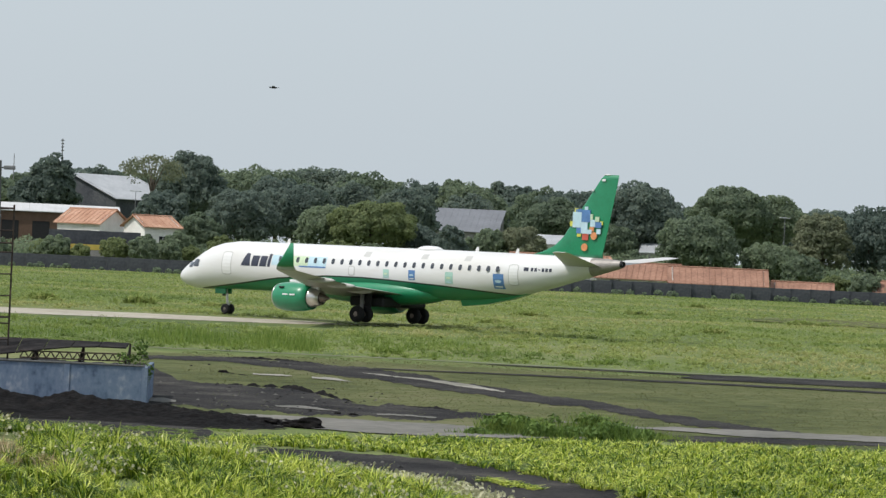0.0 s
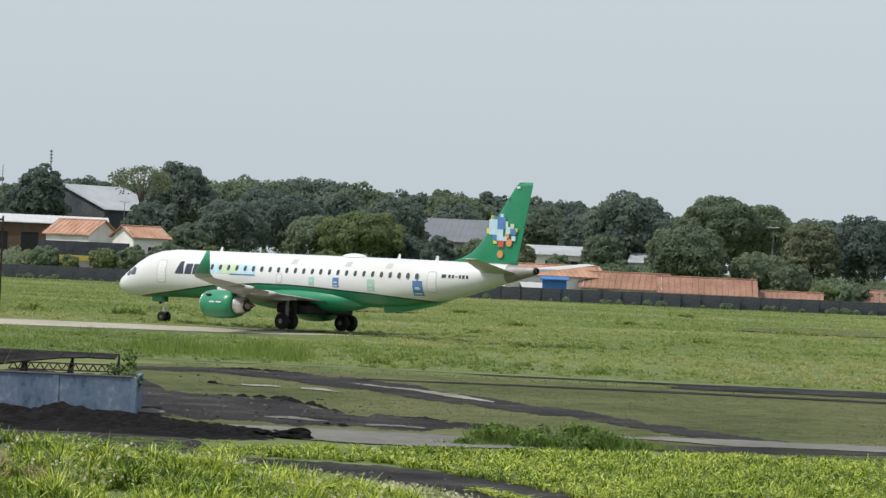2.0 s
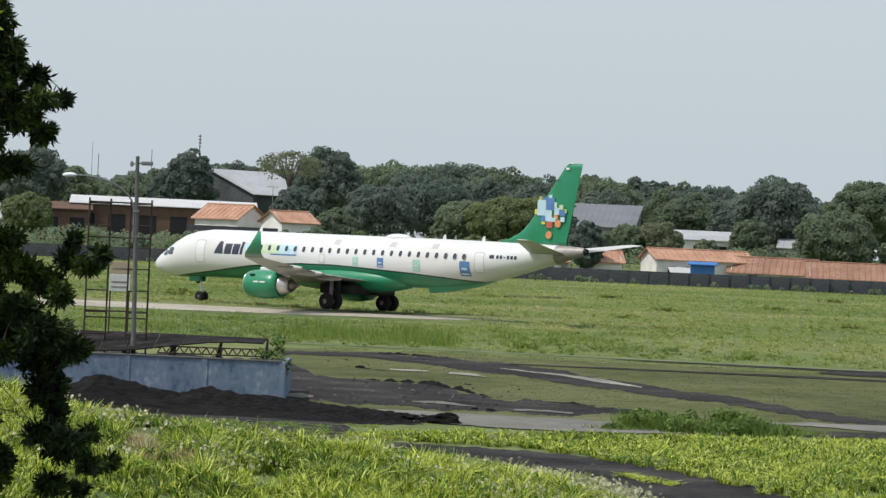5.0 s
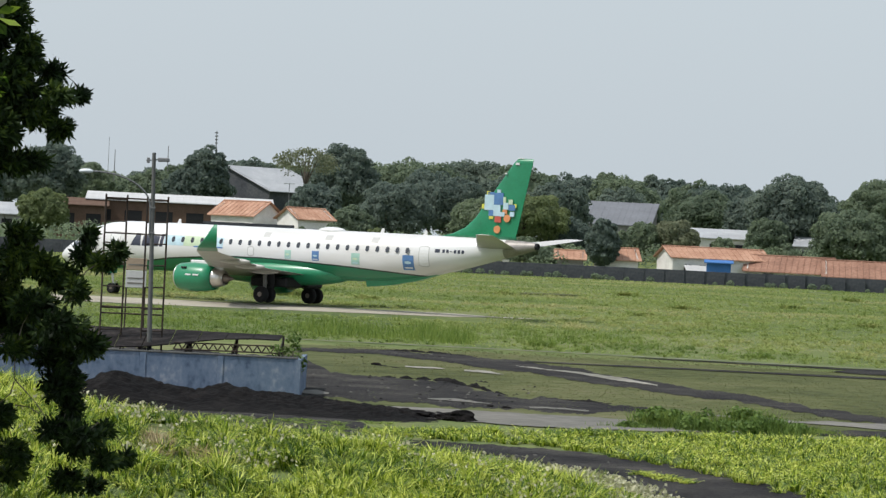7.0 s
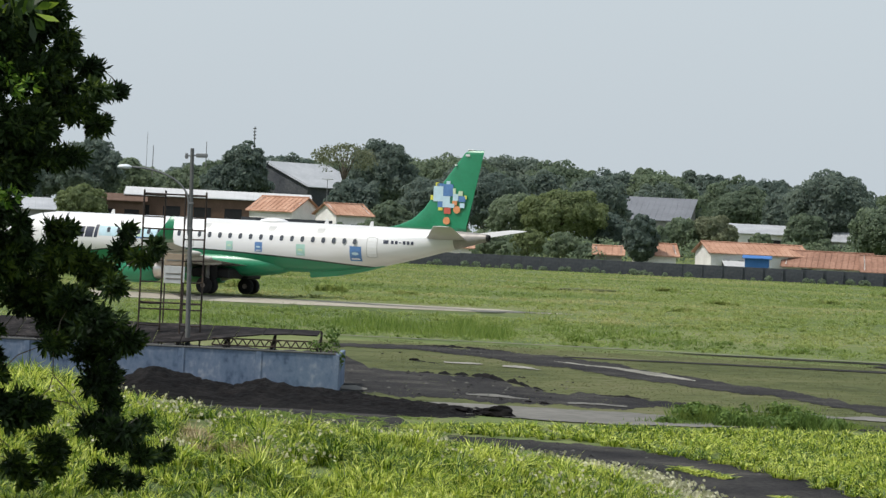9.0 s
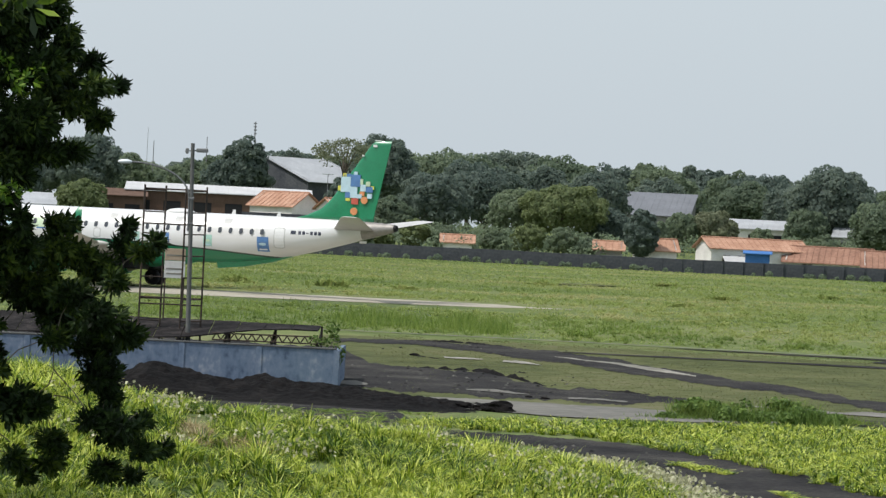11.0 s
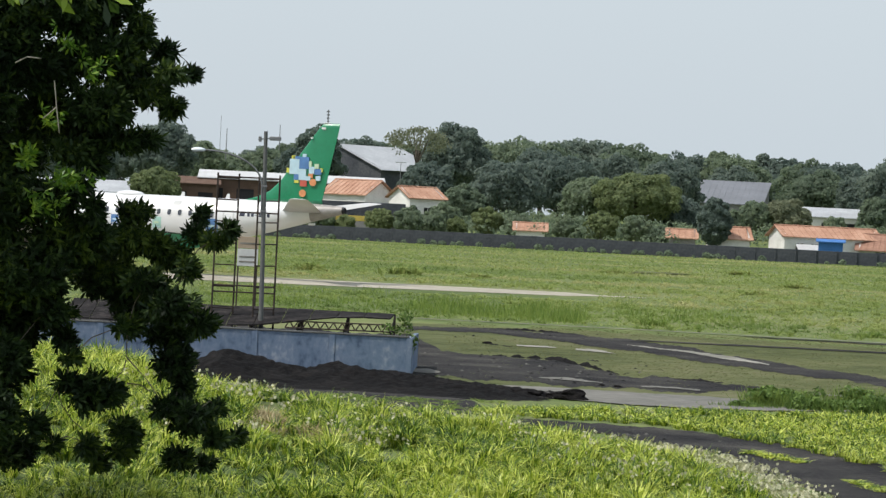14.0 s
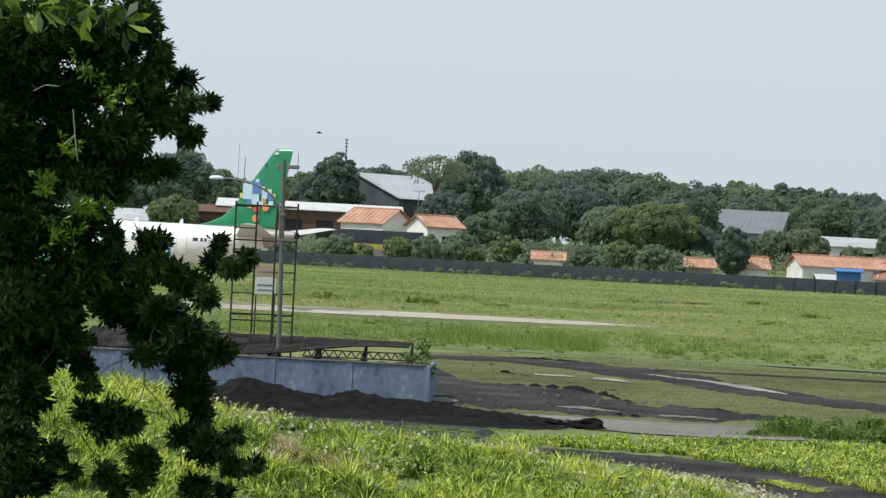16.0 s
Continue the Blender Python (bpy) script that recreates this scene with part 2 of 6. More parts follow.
def paint(name, two_tone):
    """Glossy aircraft paint: white, with a green belly swept along the flank and a thin dark line between them."""
    m = bpy.data.materials.new(name)
    m.use_nodes = True
    n, l = m.node_tree.nodes, m.node_tree.links
    b = n["Principled BSDF"]
    b.inputs["Roughness"].default_value, b.inputs["Coat Weight"].default_value = 0.32, 0.3
    co, sep = n.new("ShaderNodeTexCoord"), n.new("ShaderNodeSeparateXYZ")
    l.new(co.outputs["Object"], sep.inputs[0])
    along = n.new("ShaderNodeMapRange")
    along.inputs[1].default_value, along.inputs[2].default_value = AFT, AFT - 38.6
    l.new(sep.outputs[0], along.inputs[0])
    edge = n.new("ShaderNodeValToRGB")
    stops = [(0.0, 1.2), (2.6, 1.78), (6.7, 2.27), (10.1, 2.72), (14.6, 3.03), (17.6, 3.04), (20.0, 2.96), (25.0, 2.72), (30.0, 2.38), (33.5, 2.2)]
    edge.color_ramp.interpolation = "LINEAR"
    while len(edge.color_ramp.elements) < len(stops):
        edge.color_ramp.elements.new(0.5)
    for k, (a, z) in enumerate(stops):
        e = edge.color_ramp.elements[k]
        e.position, e.color = a / 38.6, (z / 4, z / 4, z / 4, 1)
    l.new(along.outputs[0], edge.inputs[0])
    up = n.new("ShaderNodeMath")
    up.operation = "MULTIPLY_ADD"
    up.inputs[1].default_value = -4.0
    l.new(edge.outputs[0], up.inputs[0])
    l.new(sep.outputs[2], up.inputs[2])
    tone = n.new("ShaderNodeMapRange")
    tone.inputs[1].default_value, tone.inputs[2].default_value = -0.5, 0.5
    l.new(up.outputs[0], tone.inputs[0])
    grime = n.new("ShaderNodeTexNoise")
    grime.inputs["Scale"].default_value, grime.inputs["Detail"].default_value = 0.6, 6
    mp = n.new("ShaderNodeMapping")
    mp.inputs["Scale"].default_value = (0.35, 1, 1.8)
    l.new(co.outputs["Object"], mp.inputs[0])
    l.new(mp.outputs[0], grime.inputs["Vector"])
    cols = n.new("ShaderNodeValToRGB")
    cols.color_ramp.interpolation = "CONSTANT"
    e = cols.color_ramp.elements
    e[0].color = (*GREEN, 1) if two_tone else (0.70, 0.70, 0.70, 1)
    e[1].position, e[1].color = 0.5, (0.70, 0.70, 0.705, 1)
    if two_tone:
        e.new(0.40).color = (0.008, 0.03, 0.02, 1)
    l.new(tone.outputs[0], cols.inputs[0])
    dirt = n.new("ShaderNodeMixRGB")
    dirt.blend_type = "MULTIPLY"
    dr = n.new("ShaderNodeValToRGB")
    dr.color_ramp.elements[0].position, dr.color_ramp.elements[0].color = 0.3, (0.86, 0.84, 0.8, 1)
    dr.color_ramp.elements[1].position = 0.6
    l.new(grime.outputs[0], dr.inputs[0])
    dirt.inputs[0].default_value = 0.8
    l.new(cols.outputs[0], dirt.inputs[1])
    l.new(dr.outputs[0], dirt.inputs[2])
    l.new(dirt.outputs[0], b.inputs["Base Color"])
    return m


M_HULL = paint("white_and_green_paint", True)
M_WHITE = material("white_aircraft_paint", near((0.70, 0.70, 0.70), 0.05), 0.35, 0.8, coat=0.3)
M_GREEN = material("green_aircraft_paint", [(0.010, 0.18, 0.082), GREEN, (0.015, 0.235, 0.112)], 0.33, 0.7, coat=0.4)
M_WING = material("grey_wing_skin", near((0.40, 0.39, 0.37), 0.15), 0.4, 0.9)
M_TAILPLANE = material("pale_grey_tailplane_skin", near((0.52, 0.51, 0.50), 0.08), 0.4, 0.9)
M_GEAR = material("dark_gear_steel", near((0.16, 0.155, 0.15), 0.25), 0.5, 3, metal=0.5)
M_STEEL = material("bare_steel", near((0.62, 0.60, 0.57), 0.15), 0.3, 3, metal=0.9)
M_HOT = material("heat_stained_metal", near((0.20, 0.17, 0.15), 0.3), 0.45, 4, metal=0.8)
M_TAIL = material("sooty_tail_metal", near((0.27, 0.25, 0.235), 0.25), 0.5, 2, metal=0.3)
M_RUBBER = material("tyre_rubber", near((0.018, 0.018, 0.019), 0.3), 0.85, 5)
M_DARK = material("dark_recess", near((0.02, 0.02, 0.022), 0.2), 0.6, 3)
M_GLASS = material("dark_cabin_glass", near((0.03, 0.035, 0.045), 0.3), 0.08, 2, coat=1.0)
M_LINE = material("door_outline_grey", near((0.45, 0.45, 0.44), 0.1), 0.5, 4)
M_NAVY = material("navy_lettering_paint", near((0.035, 0.04, 0.065), 0.2), 0.4, 4)
M_TEAL = material("teal_sticker", near((0.34, 0.54, 0.47), 0.12), 0.45, 3)
M_BLUE = material("blue_sticker", near((0.09, 0.20, 0.42), 0.2), 0.45, 3)
M_SKYB = material("light_blue_sticker", near((0.46, 0.62, 0.70), 0.12), 0.45, 3)
M_YELL = material("yellow_sticker", near((0.62, 0.60, 0.10), 0.12), 0.45, 3)
M_ORANGE = material("orange_sticker", near((0.64, 0.26, 0.11), 0.12), 0.45, 3)
M_RED = material("red_sticker", near((0.50, 0.10, 0.07), 0.12), 0.45, 3)
M_LIME = material("lime_sticker", near((0.52, 0.63, 0.44), 0.12), 0.45, 3)


def wing_panel(sections, n=14):
    """An aerofoil lofted through sections of (leading edge point, chord, thickness, upright share)."""
    bm = bmesh.new()
    rings = []
    for (x, y, z), chord, thick, tilt in sections:
        ring = []
        for k in range(2 * n):
            u = k / n if k <= n else 2 - k / n
            up = 1 if k <= n else -1
            s = 0.5 - 0.5 * math.cos(math.pi * u)
            t = thick * chord * (1.48 * math.sqrt(s) - 0.63 * s - 1.76 * s * s + 1.42 * s ** 3 - 0.51 * s ** 4) * 1.7
            off = up * t * (1.0 if up > 0 else 0.7)
            ring.append(bm.verts.new((x - s * chord, y - off * tilt, z + off * (1 - tilt))))
        rings.append(ring)
    for p, q in zip(rings, rings[1:]):
        for k in range(2 * n):
            bm.faces.new((p[k], p[(k + 1) % (2 * n)], q[(k + 1) % (2 * n)], q[k]))
    bm.faces.new(rings[0])
    bm.faces.new(rings[-1])
    bmesh.ops.recalc_face_normals(bm, faces=bm.faces)
    bmesh.ops.remove_doubles(bm, verts=bm.verts, dist=0.0008)
    return bm


def mirror_bm(bm):
    bm.transform(Matrix.Diagonal((1, -1, 1, 1)))
    bmesh.ops.reverse_faces(bm, faces=bm.faces)
    return bm


def make_wheel(name, x, y, r, wide, parent):
    hub = part(name, lathe([(-wide * 0.42, r * 0.2), (-wide * 0.36, r * 0.52), (wide * 0.36, r * 0.52), (wide * 0.42, r * 0.2)], 16, "y"), M_HOT, parent, "dark metal wheel rim")
    hub.matrix_basis = pose(x, y, r)
    part("tyre", lathe([(-wide * 0.40, r * 0.5), (-wide * 0.5, r * 0.7), (-wide * 0.46, r * 0.9), (-wide * 0.28, r), (wide * 0.28, r), (wide * 0.46, r * 0.9), (wide * 0.5, r * 0.7), (wide * 0.40, r * 0.5)], 28, "y"), M_RUBBER, hub, "black rubber tyre", True)
    return hub


def make_engine(plane, side):
    y, z = side * 4.65, 1.50
    front = AFT - 13.25
    e = part("engine", lathe([(0, 0.72), (0.03, 0.79), (-0.1, 0.87), (-0.6, 0.96), (-1.4, 0.985), (-2.2, 0.94), (-2.9, 0.82), (-2.92, 0.70), (-2.5, 0.68)], 36), M_GREEN, plane, "green engine nacelle", True)
    e.matrix_basis = pose(front, y, z)
    part("intake_lip", lathe([(-0.28, 0.66), (0.0, 0.70), (0.05, 0.76), (0.02, 0.82), (-0.09, 0.875), (-0.10, 0.85)], 36), M_STEEL, e, "bright metal intake lip", True)
    part("fan", lathe([(-0.32, 0.68), (-0.3, 0.3), (-0.05, 0.02)], 30), M_DARK, e, "dark fan and spinner")
    part("nozzle", lathe([(-2.5, 0.70), (-2.9, 0.69), (-3.4, 0.56), (-3.75, 0.46), (-3.75, 0.40), (-3.5, 0.40)], 30), M_STEEL, e, "bare metal exhaust nozzle", True)
    part("exhaust_plug", lathe([(-3.3, 0.39), (-3.8, 0.30), (-4.45, 0.04)], 24), M_HOT, e, "heat-stained exhaust cone", True)
    bm = bmesh.new()
    for k in range(2):
        add_box(bm, (-1.55 - k * 0.62, side * 0.965, 0.10), (-1.1 - k * 0.60, side * 0.995, 0.2))
    part("name_bar", bm, M_WHITE, e, "white lettering on the nacelle")
    pyl = bmesh.new()
    add_box(pyl, (-3.6, -0.13, 0.55), (-0.9, 0.13, 1.15), 0.05)
    part("pylon", pyl, M_WHITE, e, "engine pylon")
    vent = part("scoop", box((-1.05, side * 0.80 - 0.1, 0.56), (-0.65, side * 0.80 + 0.1, 0.68), 0.03), M_DARK, e, "dark vent")
    return e


def make_airliner():
    plane = thing("airliner", pose(0, 0, 0), "white twin-jet airliner with green belly, fin and engines, taxiing", "airliner")
    n = 56
    verts, faces = [], []
    fine = np.unique(np.concatenate([[b[0] for b in BODY], np.linspace(0.2, 7, 30), np.linspace(7, 38.4, 60)]))
    from_smooth = lambda a, k: float(np.interp(a, _BX, [b[k] for b in BODY]))
    for a in fine:
        zc, w, h = (from_smooth(a, 1), from_smooth(a, 2), from_smooth(a, 3))
        for k in range(n):
            q = 2 * math.pi * k / n
            verts.append((AFT - a, w * math.cos(q), zc + h * math.sin(q)))
    for i in range(len(fine) - 1):
        for k in range(n):
            faces.append((i * n + k, i * n + (k + 1) % n, (i + 1) * n + (k + 1) % n, (i + 1) * n + k))
    faces += [tuple(range(n))[::-1], tuple(range((len(fine) - 1) * n, len(fine) * n))]
    hull = mesh_object("fuselage", verts, faces, M_HULL, plane, "white fuselage with a swept green belly", True)
    cone = part("tail_cone", lathe([(0.02, 0.25), (-0.2, 0.2), (-0.22, 0.16), (0.1, 0.14)], 20), M_DARK, plane, "dark exhaust outlet in the tail", True)
    cone.matrix_basis = pose(AFT - 38.38, 0, 4.64)
    tail = bmesh.new()
    rings = []
    for a in (36.2, 36.8, 37.4, 38.0, 38.41):
        zc, w, h = section(a)
        rings.append([tail.verts.new((AFT - a, (w + 0.006) * math.cos(2 * math.pi * k / 28), zc + (h + 0.006) * math.sin(2 * math.pi * k / 28))) for k in range(28)])
    for p, q in zip(rings, rings[1:]):
        for k in range(28):
            tail.faces.new((p[k], p[(k + 1) % 28], q[(k + 1) % 28], q[k]))
    part("tail_shroud", tail, M_TAIL, plane, "sooty grey bare metal tail shroud", True)
    # belly fairing
    bm = bmesh.new()
    bmesh.ops.create_uvsphere(bm, u_segments=28, v_segments=16, radius=1, matrix=Matrix.Translation((AFT - 18.2, 0, 2.15)) @ Matrix.Diagonal((6.2, 1.62, 0.95, 1)))
    part("belly_fairing", bm, M_GREEN, plane, "green wing-root fairing", True)
    # a shallow strake under the rear belly, deepest at its front
    bm = bmesh.new()
    ends = []
    for a, low in ((25.5, 1.42), (27.5, 1.62), (29.6, 2.02), (31.0, 2.44)):
        ends.append([bm.verts.new((AFT - a, y, z)) for y, z in ((-0.42, low + 0.45), (-0.2, low), (0.2, low), (0.42, low + 0.45))])
    for p, q in zip(ends, ends[1:]):
        for k in range(4):
            bm.faces.new((p[k], p[(k + 1) % 4], q[(k + 1) % 4], q[k]))
    bm.faces.new(ends[0])
    bm.faces.new(ends[-1])
    bmesh.ops.recalc_face_normals(bm, faces=bm.faces)
    part("belly_strake", bm, M_GREEN, plane, "green strake under the rear belly")
    # cockpit windows
    for a0, a1, z0, z1 in ((1.50, 2.05, 3.12, 3.52), (2.08, 2.75, 3.20, 3.72)):
        for side in (1, -1):
            part("windscreen_pane", patch(a0, a1, z0, z1, 0.012, 3, 3, 0.05, side), M_GLASS, plane, "dark cockpit window")
    # cabin windows: one shared mesh on each side
    for side in (1, -1):
        w0 = part("cabin_window", patch(12.0, 12.27, 3.80, 4.17, 0.014, 4, 4, 0.08, side), M_GLASS, plane)
        w0.matrix_basis = pose(12.0 - 10.22, 0, 0)
        for k in range(1, 25):
            share("cabin_window", w0.data, plane, pose(12.0 - 10.22 - 0.79 * k, 0, 0))
    # doors: outlines
    def door(a0, a1, z0, z1, side):
        d = part("door", patch(a0 + 0.06, a1 - 0.06, z0 + 0.06, z1 - 0.06, 0.012, 4, 6, 0.06, side), M_WHITE, plane, "white cabin door")
        part("door_seal", patch(a0, a1, z0, z1, 0.006, 4, 6, 0.08, side), M_LINE, d)
    for side in (1, -1):
        door(5.02, 5.92, 2.75, 4.35, side)
        door(30.15, 30.95, 2.95, 4.35, side)
        door(16.55, 17.1, 3.08, 3.75, side)
    # writing on the flank as plain shapes, stickers and banner
    for a, w, top, taper in ((6.80, 0.86, 4.28, 0.62), (7.74, 0.66, 4.14, 0.0), (8.50, 0.62, 4.14, 0.0), (9.22, 0.26, 4.30, 0.0)):
        part("name_block", patch(a, a + w, 3.42, top, 0.012, 4, 4, 0.0, 1, -0.10, taper), M_NAVY, plane, "dark slanted block of the airline's name")
    for k, m in enumerate((M_SKYB, M_SKYB, M_LIME, M_LIME, M_SKYB, M_SKYB)):
        part("banner", patch(9.6 + k * 0.82, 9.6 + (k + 1) * 0.82 - 0.005, 3.56, 4.24, 0.007, 3, 3), m, plane, "blue and green banner sticker")
    part("banner_bar", patch(12.1, 14.5, 3.50, 3.60, 0.010, 6, 1), M_BLUE, plane)
    for a, z, s, m in ((19.6, 3.33, 0.50, M_TEAL), (21.8, 3.32, 0.56, M_BLUE), (24.95, 3.25, 0.66, M_TEAL), (28.95, 3.18, 0.84, M_BLUE)):
        st = part("sticker", patch(a, a + s, z - s * 0.58, z + s * 0.58, 0.012, 3, 3), m, plane, "square sticker below the windows")
        part("sticker_mark", patch(a + s * 0.2, a + s * 0.75, z - s * 0.12, z + s * 0.12, 0.018, 2, 2, s * 0.05), M_SKYB if m is M_BLUE else M_LIME, st)
        part("sticker_bar", patch(a + s * 0.15, a + s * 0.85, z - s * 0.46, z - s * 0.36, 0.018, 2, 1), M_WHITE if m is M_BLUE else M_SKYB, st)
    for a in (17.6, 22.6, 26.3):
        part("roof_sticker", patch(a, a + 0.55, 4.42, 4.75, 0.008, 3, 2), M_LINE, plane, "pale grey roof marking")
    part("flag_mark", patch(31.35, 31.72, 3.94, 4.18, 0.008, 2, 2), M_NAVY, plane)
    for k in range(6):
        if k != 2:
            part("registration_bar", patch(31.9 + k * 0.28, 32.09 + k * 0.28, 3.94, 4.17, 0.008, 2, 2), M_LINE if k == 2 else M_NAVY, plane, "dark bar of the registration")
    part("registration_dash", patch(32.46, 32.64, 4.02, 4.08, 0.008, 2, 1), M_NAVY, plane)
    # roof: satellite dome and blade aerials
    bm = bmesh.new()
    bmesh.ops.create_uvsphere(bm, u_segments=20, v_segments=12, radius=1, matrix=Matrix.Translation((AFT - 22.4, 0, 5.08)) @ Matrix.Diagonal((1.05, 0.55, 0.25, 1)))
    part("antenna_dome", bm, M_WHITE, plane, "white radome on the roof", True)
    for a in (9.6, 26.2, 29.6):
        part("blade_antenna", wing_panel([((AFT - a, 0, 5.03), 0.36, 0.05, 1), ((AFT - a - 0.16, 0, 5.40), 0.18, 0.05, 1)], 5), M_WHITE, plane)
    # wings with winglets
    for side in (1, -1):
        def S(secs):
            b = wing_panel(secs)
            return b if side > 0 else mirror_bm(b)
        wing = part("wing", S([((AFT - 13.6, 1.2, 1.98), 7.7, 0.062, 0), ((AFT - 15.7, 4.9, 2.36), 4.5, 0.062, 0), ((AFT - 20.3, 13.1, 3.28), 1.75, 0.055, 0), ((AFT - 20.55, 13.45, 3.36), 1.68, 0.055, 0.1)]), M_WING, plane, "grey swept wing", True)
        part("winglet", S([((AFT - 20.55, 13.45, 3.36), 1.68, 0.055, 0.1), ((AFT - 20.95, 13.85, 3.62), 1.42, 0.05, 0.6), ((AFT - 21.55, 14.03, 4.15), 0.95, 0.05, 0.93), ((AFT - 22.35, 14.22, 5.05), 0.26, 0.05, 0.95)]), M_GREEN, wing, "green upturned winglet", True)
        for y0 in (3.4, 6.2, 9.2):
            c = AFT - 14.9 - (y0 - 3.4) * 0.55 - (4.7 - (y0 - 3.4) * 0.28)
            bm = bmesh.new()
            z = 2.0 + (y0 - 1.2) * 0.105
            bmesh.ops.create_uvsphere(bm, u_segments=12, v_segments=8, radius=1, matrix=Matrix.Translation((c + 0.4, side * y0, z - 0.12)) @ Matrix.Diagonal((1.25, 0.16, 0.2, 1)))
            part("flap_fairing", bm, M_WING, wing, "", True)
        tp = wing_panel([((AFT - 34.1, 0.4, 4.42), 2.95, 0.05, 0), ((AFT - 37.2, 5.8, 5.21), 1.35, 0.045, 0), ((AFT - 37.5, 6.04, 5.24), 1.05, 0.04, 0)])
        part("tailplane", tp if side > 0 else mirror_bm(tp), M_TAILPLANE, plane, "pale grey tailplane", True)
        make_engine(plane, side)
    # fin with dorsal fillet
    fin = part("fin", wing_panel([((AFT - 30.6, 0, 4.95), 6.3, 0.018, 1), ((AFT - 31.9, 0, 5.28), 4.95, 0.03, 1), ((AFT - 32.9, 0, 5.72), 4.05, 0.04, 1), ((AFT - 33.65, 0, 6.4), 3.45, 0.045, 1), ((AFT - 36.45, 0, 10.15), 1.42, 0.05, 1), ((AFT - 36.75, 0, 10.42), 1.15, 0.03, 1)]), M_GREEN, plane, "tall green tail fin with a mosaic of coloured squares", True)
    squares = [  # aft, height, width, tall, paint: a pixel mosaic
        (34.37, 6.94, 0.71, 1.01, M_SKYB), (35.08, 7.31, 0.71, 0.80, M_BLUE), (35.08, 6.56, 0.52, 0.74, M_SKYB), (35.81, 7.02, 0.40, 0.45, M_SKYB), (34.16, 7.02, 0.43, 0.32, M_YELL),
        (34.50, 7.95, 0.25, 0.24, M_YELL), (35.29, 8.11, 0.28, 0.21, M_SKYB), (36.21, 7.36, 0.31, 0.32, M_LIME), (36.61, 7.15, 0.21, 0.24, M_YELL), (36.24, 6.96, 0.49, 0.37, M_BLUE),
        (35.78, 6.72, 0.34, 0.29, M_ORANGE), (35.60, 6.54, 0.34, 0.29, M_SKYB), (35.20, 6.14, 0.49, 0.40, M_RED), (34.71, 6.56, 0.37, 0.37, M_BLUE), (36.34, 6.56, 0.34, 0.32, M_SKYB),
        (35.78, 7.47, 0.21, 0.37, M_LIME), (34.77, 6.35, 0.31, 0.19, M_YELL), (34.59, 7.95, 0.49, 0.19, M_BLUE)]
    for a, z, w, t, m in squares:
        y = 0.125 + max(0, 8.5 - z) * 0.012
        part("mosaic_square", box((AFT - a - w, y - 0.06, z), (AFT - a, y, z + t)), m, fin)
    for a, z, r in ((36.14, 6.43, 0.25), (35.42, 5.67, 0.25)):
        y = 0.125 + max(0, 8.5 - z) * 0.012
        part("mosaic_dot", rod((AFT - a, y - 0.06, z), (AFT - a, y + 0.002, z), r, n=18), M_ORANGE, fin, "round orange spot of the mosaic")
    part("fin_light", box((AFT - 36.0, 0.06, 9.35), (AFT - 35.85, 0.19, 9.45)), M_WHITE, fin)
    part("fin_mark", box((AFT - 36.9, 0.10, 10.0), (AFT - 36.6, 0.115, 10.15)), M_WHITE, fin)
    part("fin_cap", box((AFT - 37.2, -0.05, 10.40), (AFT - 36.7, 0.05, 10.46), 0.02), M_WHITE, fin)
    part("tail_light", box((AFT - 36.4, -0.05, 3.55), (AFT - 35.9, 0.05, 3.72), 0.02), M_STEEL, plane)
    # landing gear
    wheels = []
    nose = part("nose_gear", rod((AFT - 4.46, 0, 0.35), (AFT - 4.25, 0, 2.0), 0.075, 0.10), M_STEEL, plane, "nose landing gear leg")
    part("torque_link", rod((AFT - 4.46, 0, 0.5), (AFT - 4.75, 0, 0.9), 0.04), M_STEEL, nose)
    part("nose_gear_door", box((AFT - 4.5, -0.32, 1.40), (AFT - 3.5, -0.28, 1.85), 0.01), M_GREEN, plane)
    part("nose_gear_door", box((AFT - 4.5, 0.28, 1.40), (AFT - 3.5, 0.32, 1.85), 0.01), M_GREEN, plane)
    part("taxi_light", box((AFT - 4.15, -0.15, 1.25), (AFT - 4.0, 0.15, 1.4), 0.03), M_GLASS, nose)
    wheels += [make_wheel("nose_wheel", AFT - 4.46, s * 0.24, 0.36, 0.25, plane) for s in (1, -1)]
    for s in (1, -1):
        leg = part("main_gear", rod((0, s * 2.97, 0.45), (0.15, s * 2.75, 2.1), 0.12, 0.15), M_GEAR, plane, "main landing gear leg")
        part("drag_brace", rod((0.1, s * 2.9, 1.2), (0.1, s * 1.4, 1.9), 0.07), M_GEAR, leg)
        # door and solid box in near-black: wheel bay and belly shade put into colour
        part("gear_door", box((-0.5, s * 2.55 - 0.03, 1.0), (0.55, s * 2.55 + 0.03, 1.95), 0.01), M_DARK, leg)
        part("bay_shade_box", box((-1.3, min(s * 0.3, s * 2.3), 1.08), (1.7, max(s * 0.3, s * 2.3), 1.75), 0.12), M_DARK, plane, "near-black box for the wheel bay and the shade under the belly")
        part("axle", rod((0, s * 2.5, 0.54), (0, s * 3.4, 0.54), 0.07), M_STEEL, leg)
        wheels += [make_wheel("main_wheel", 0, s * 2.97 + k * 0.44, 0.55, 0.46, plane) for k in (-1, 1)]
    return plane, wheels


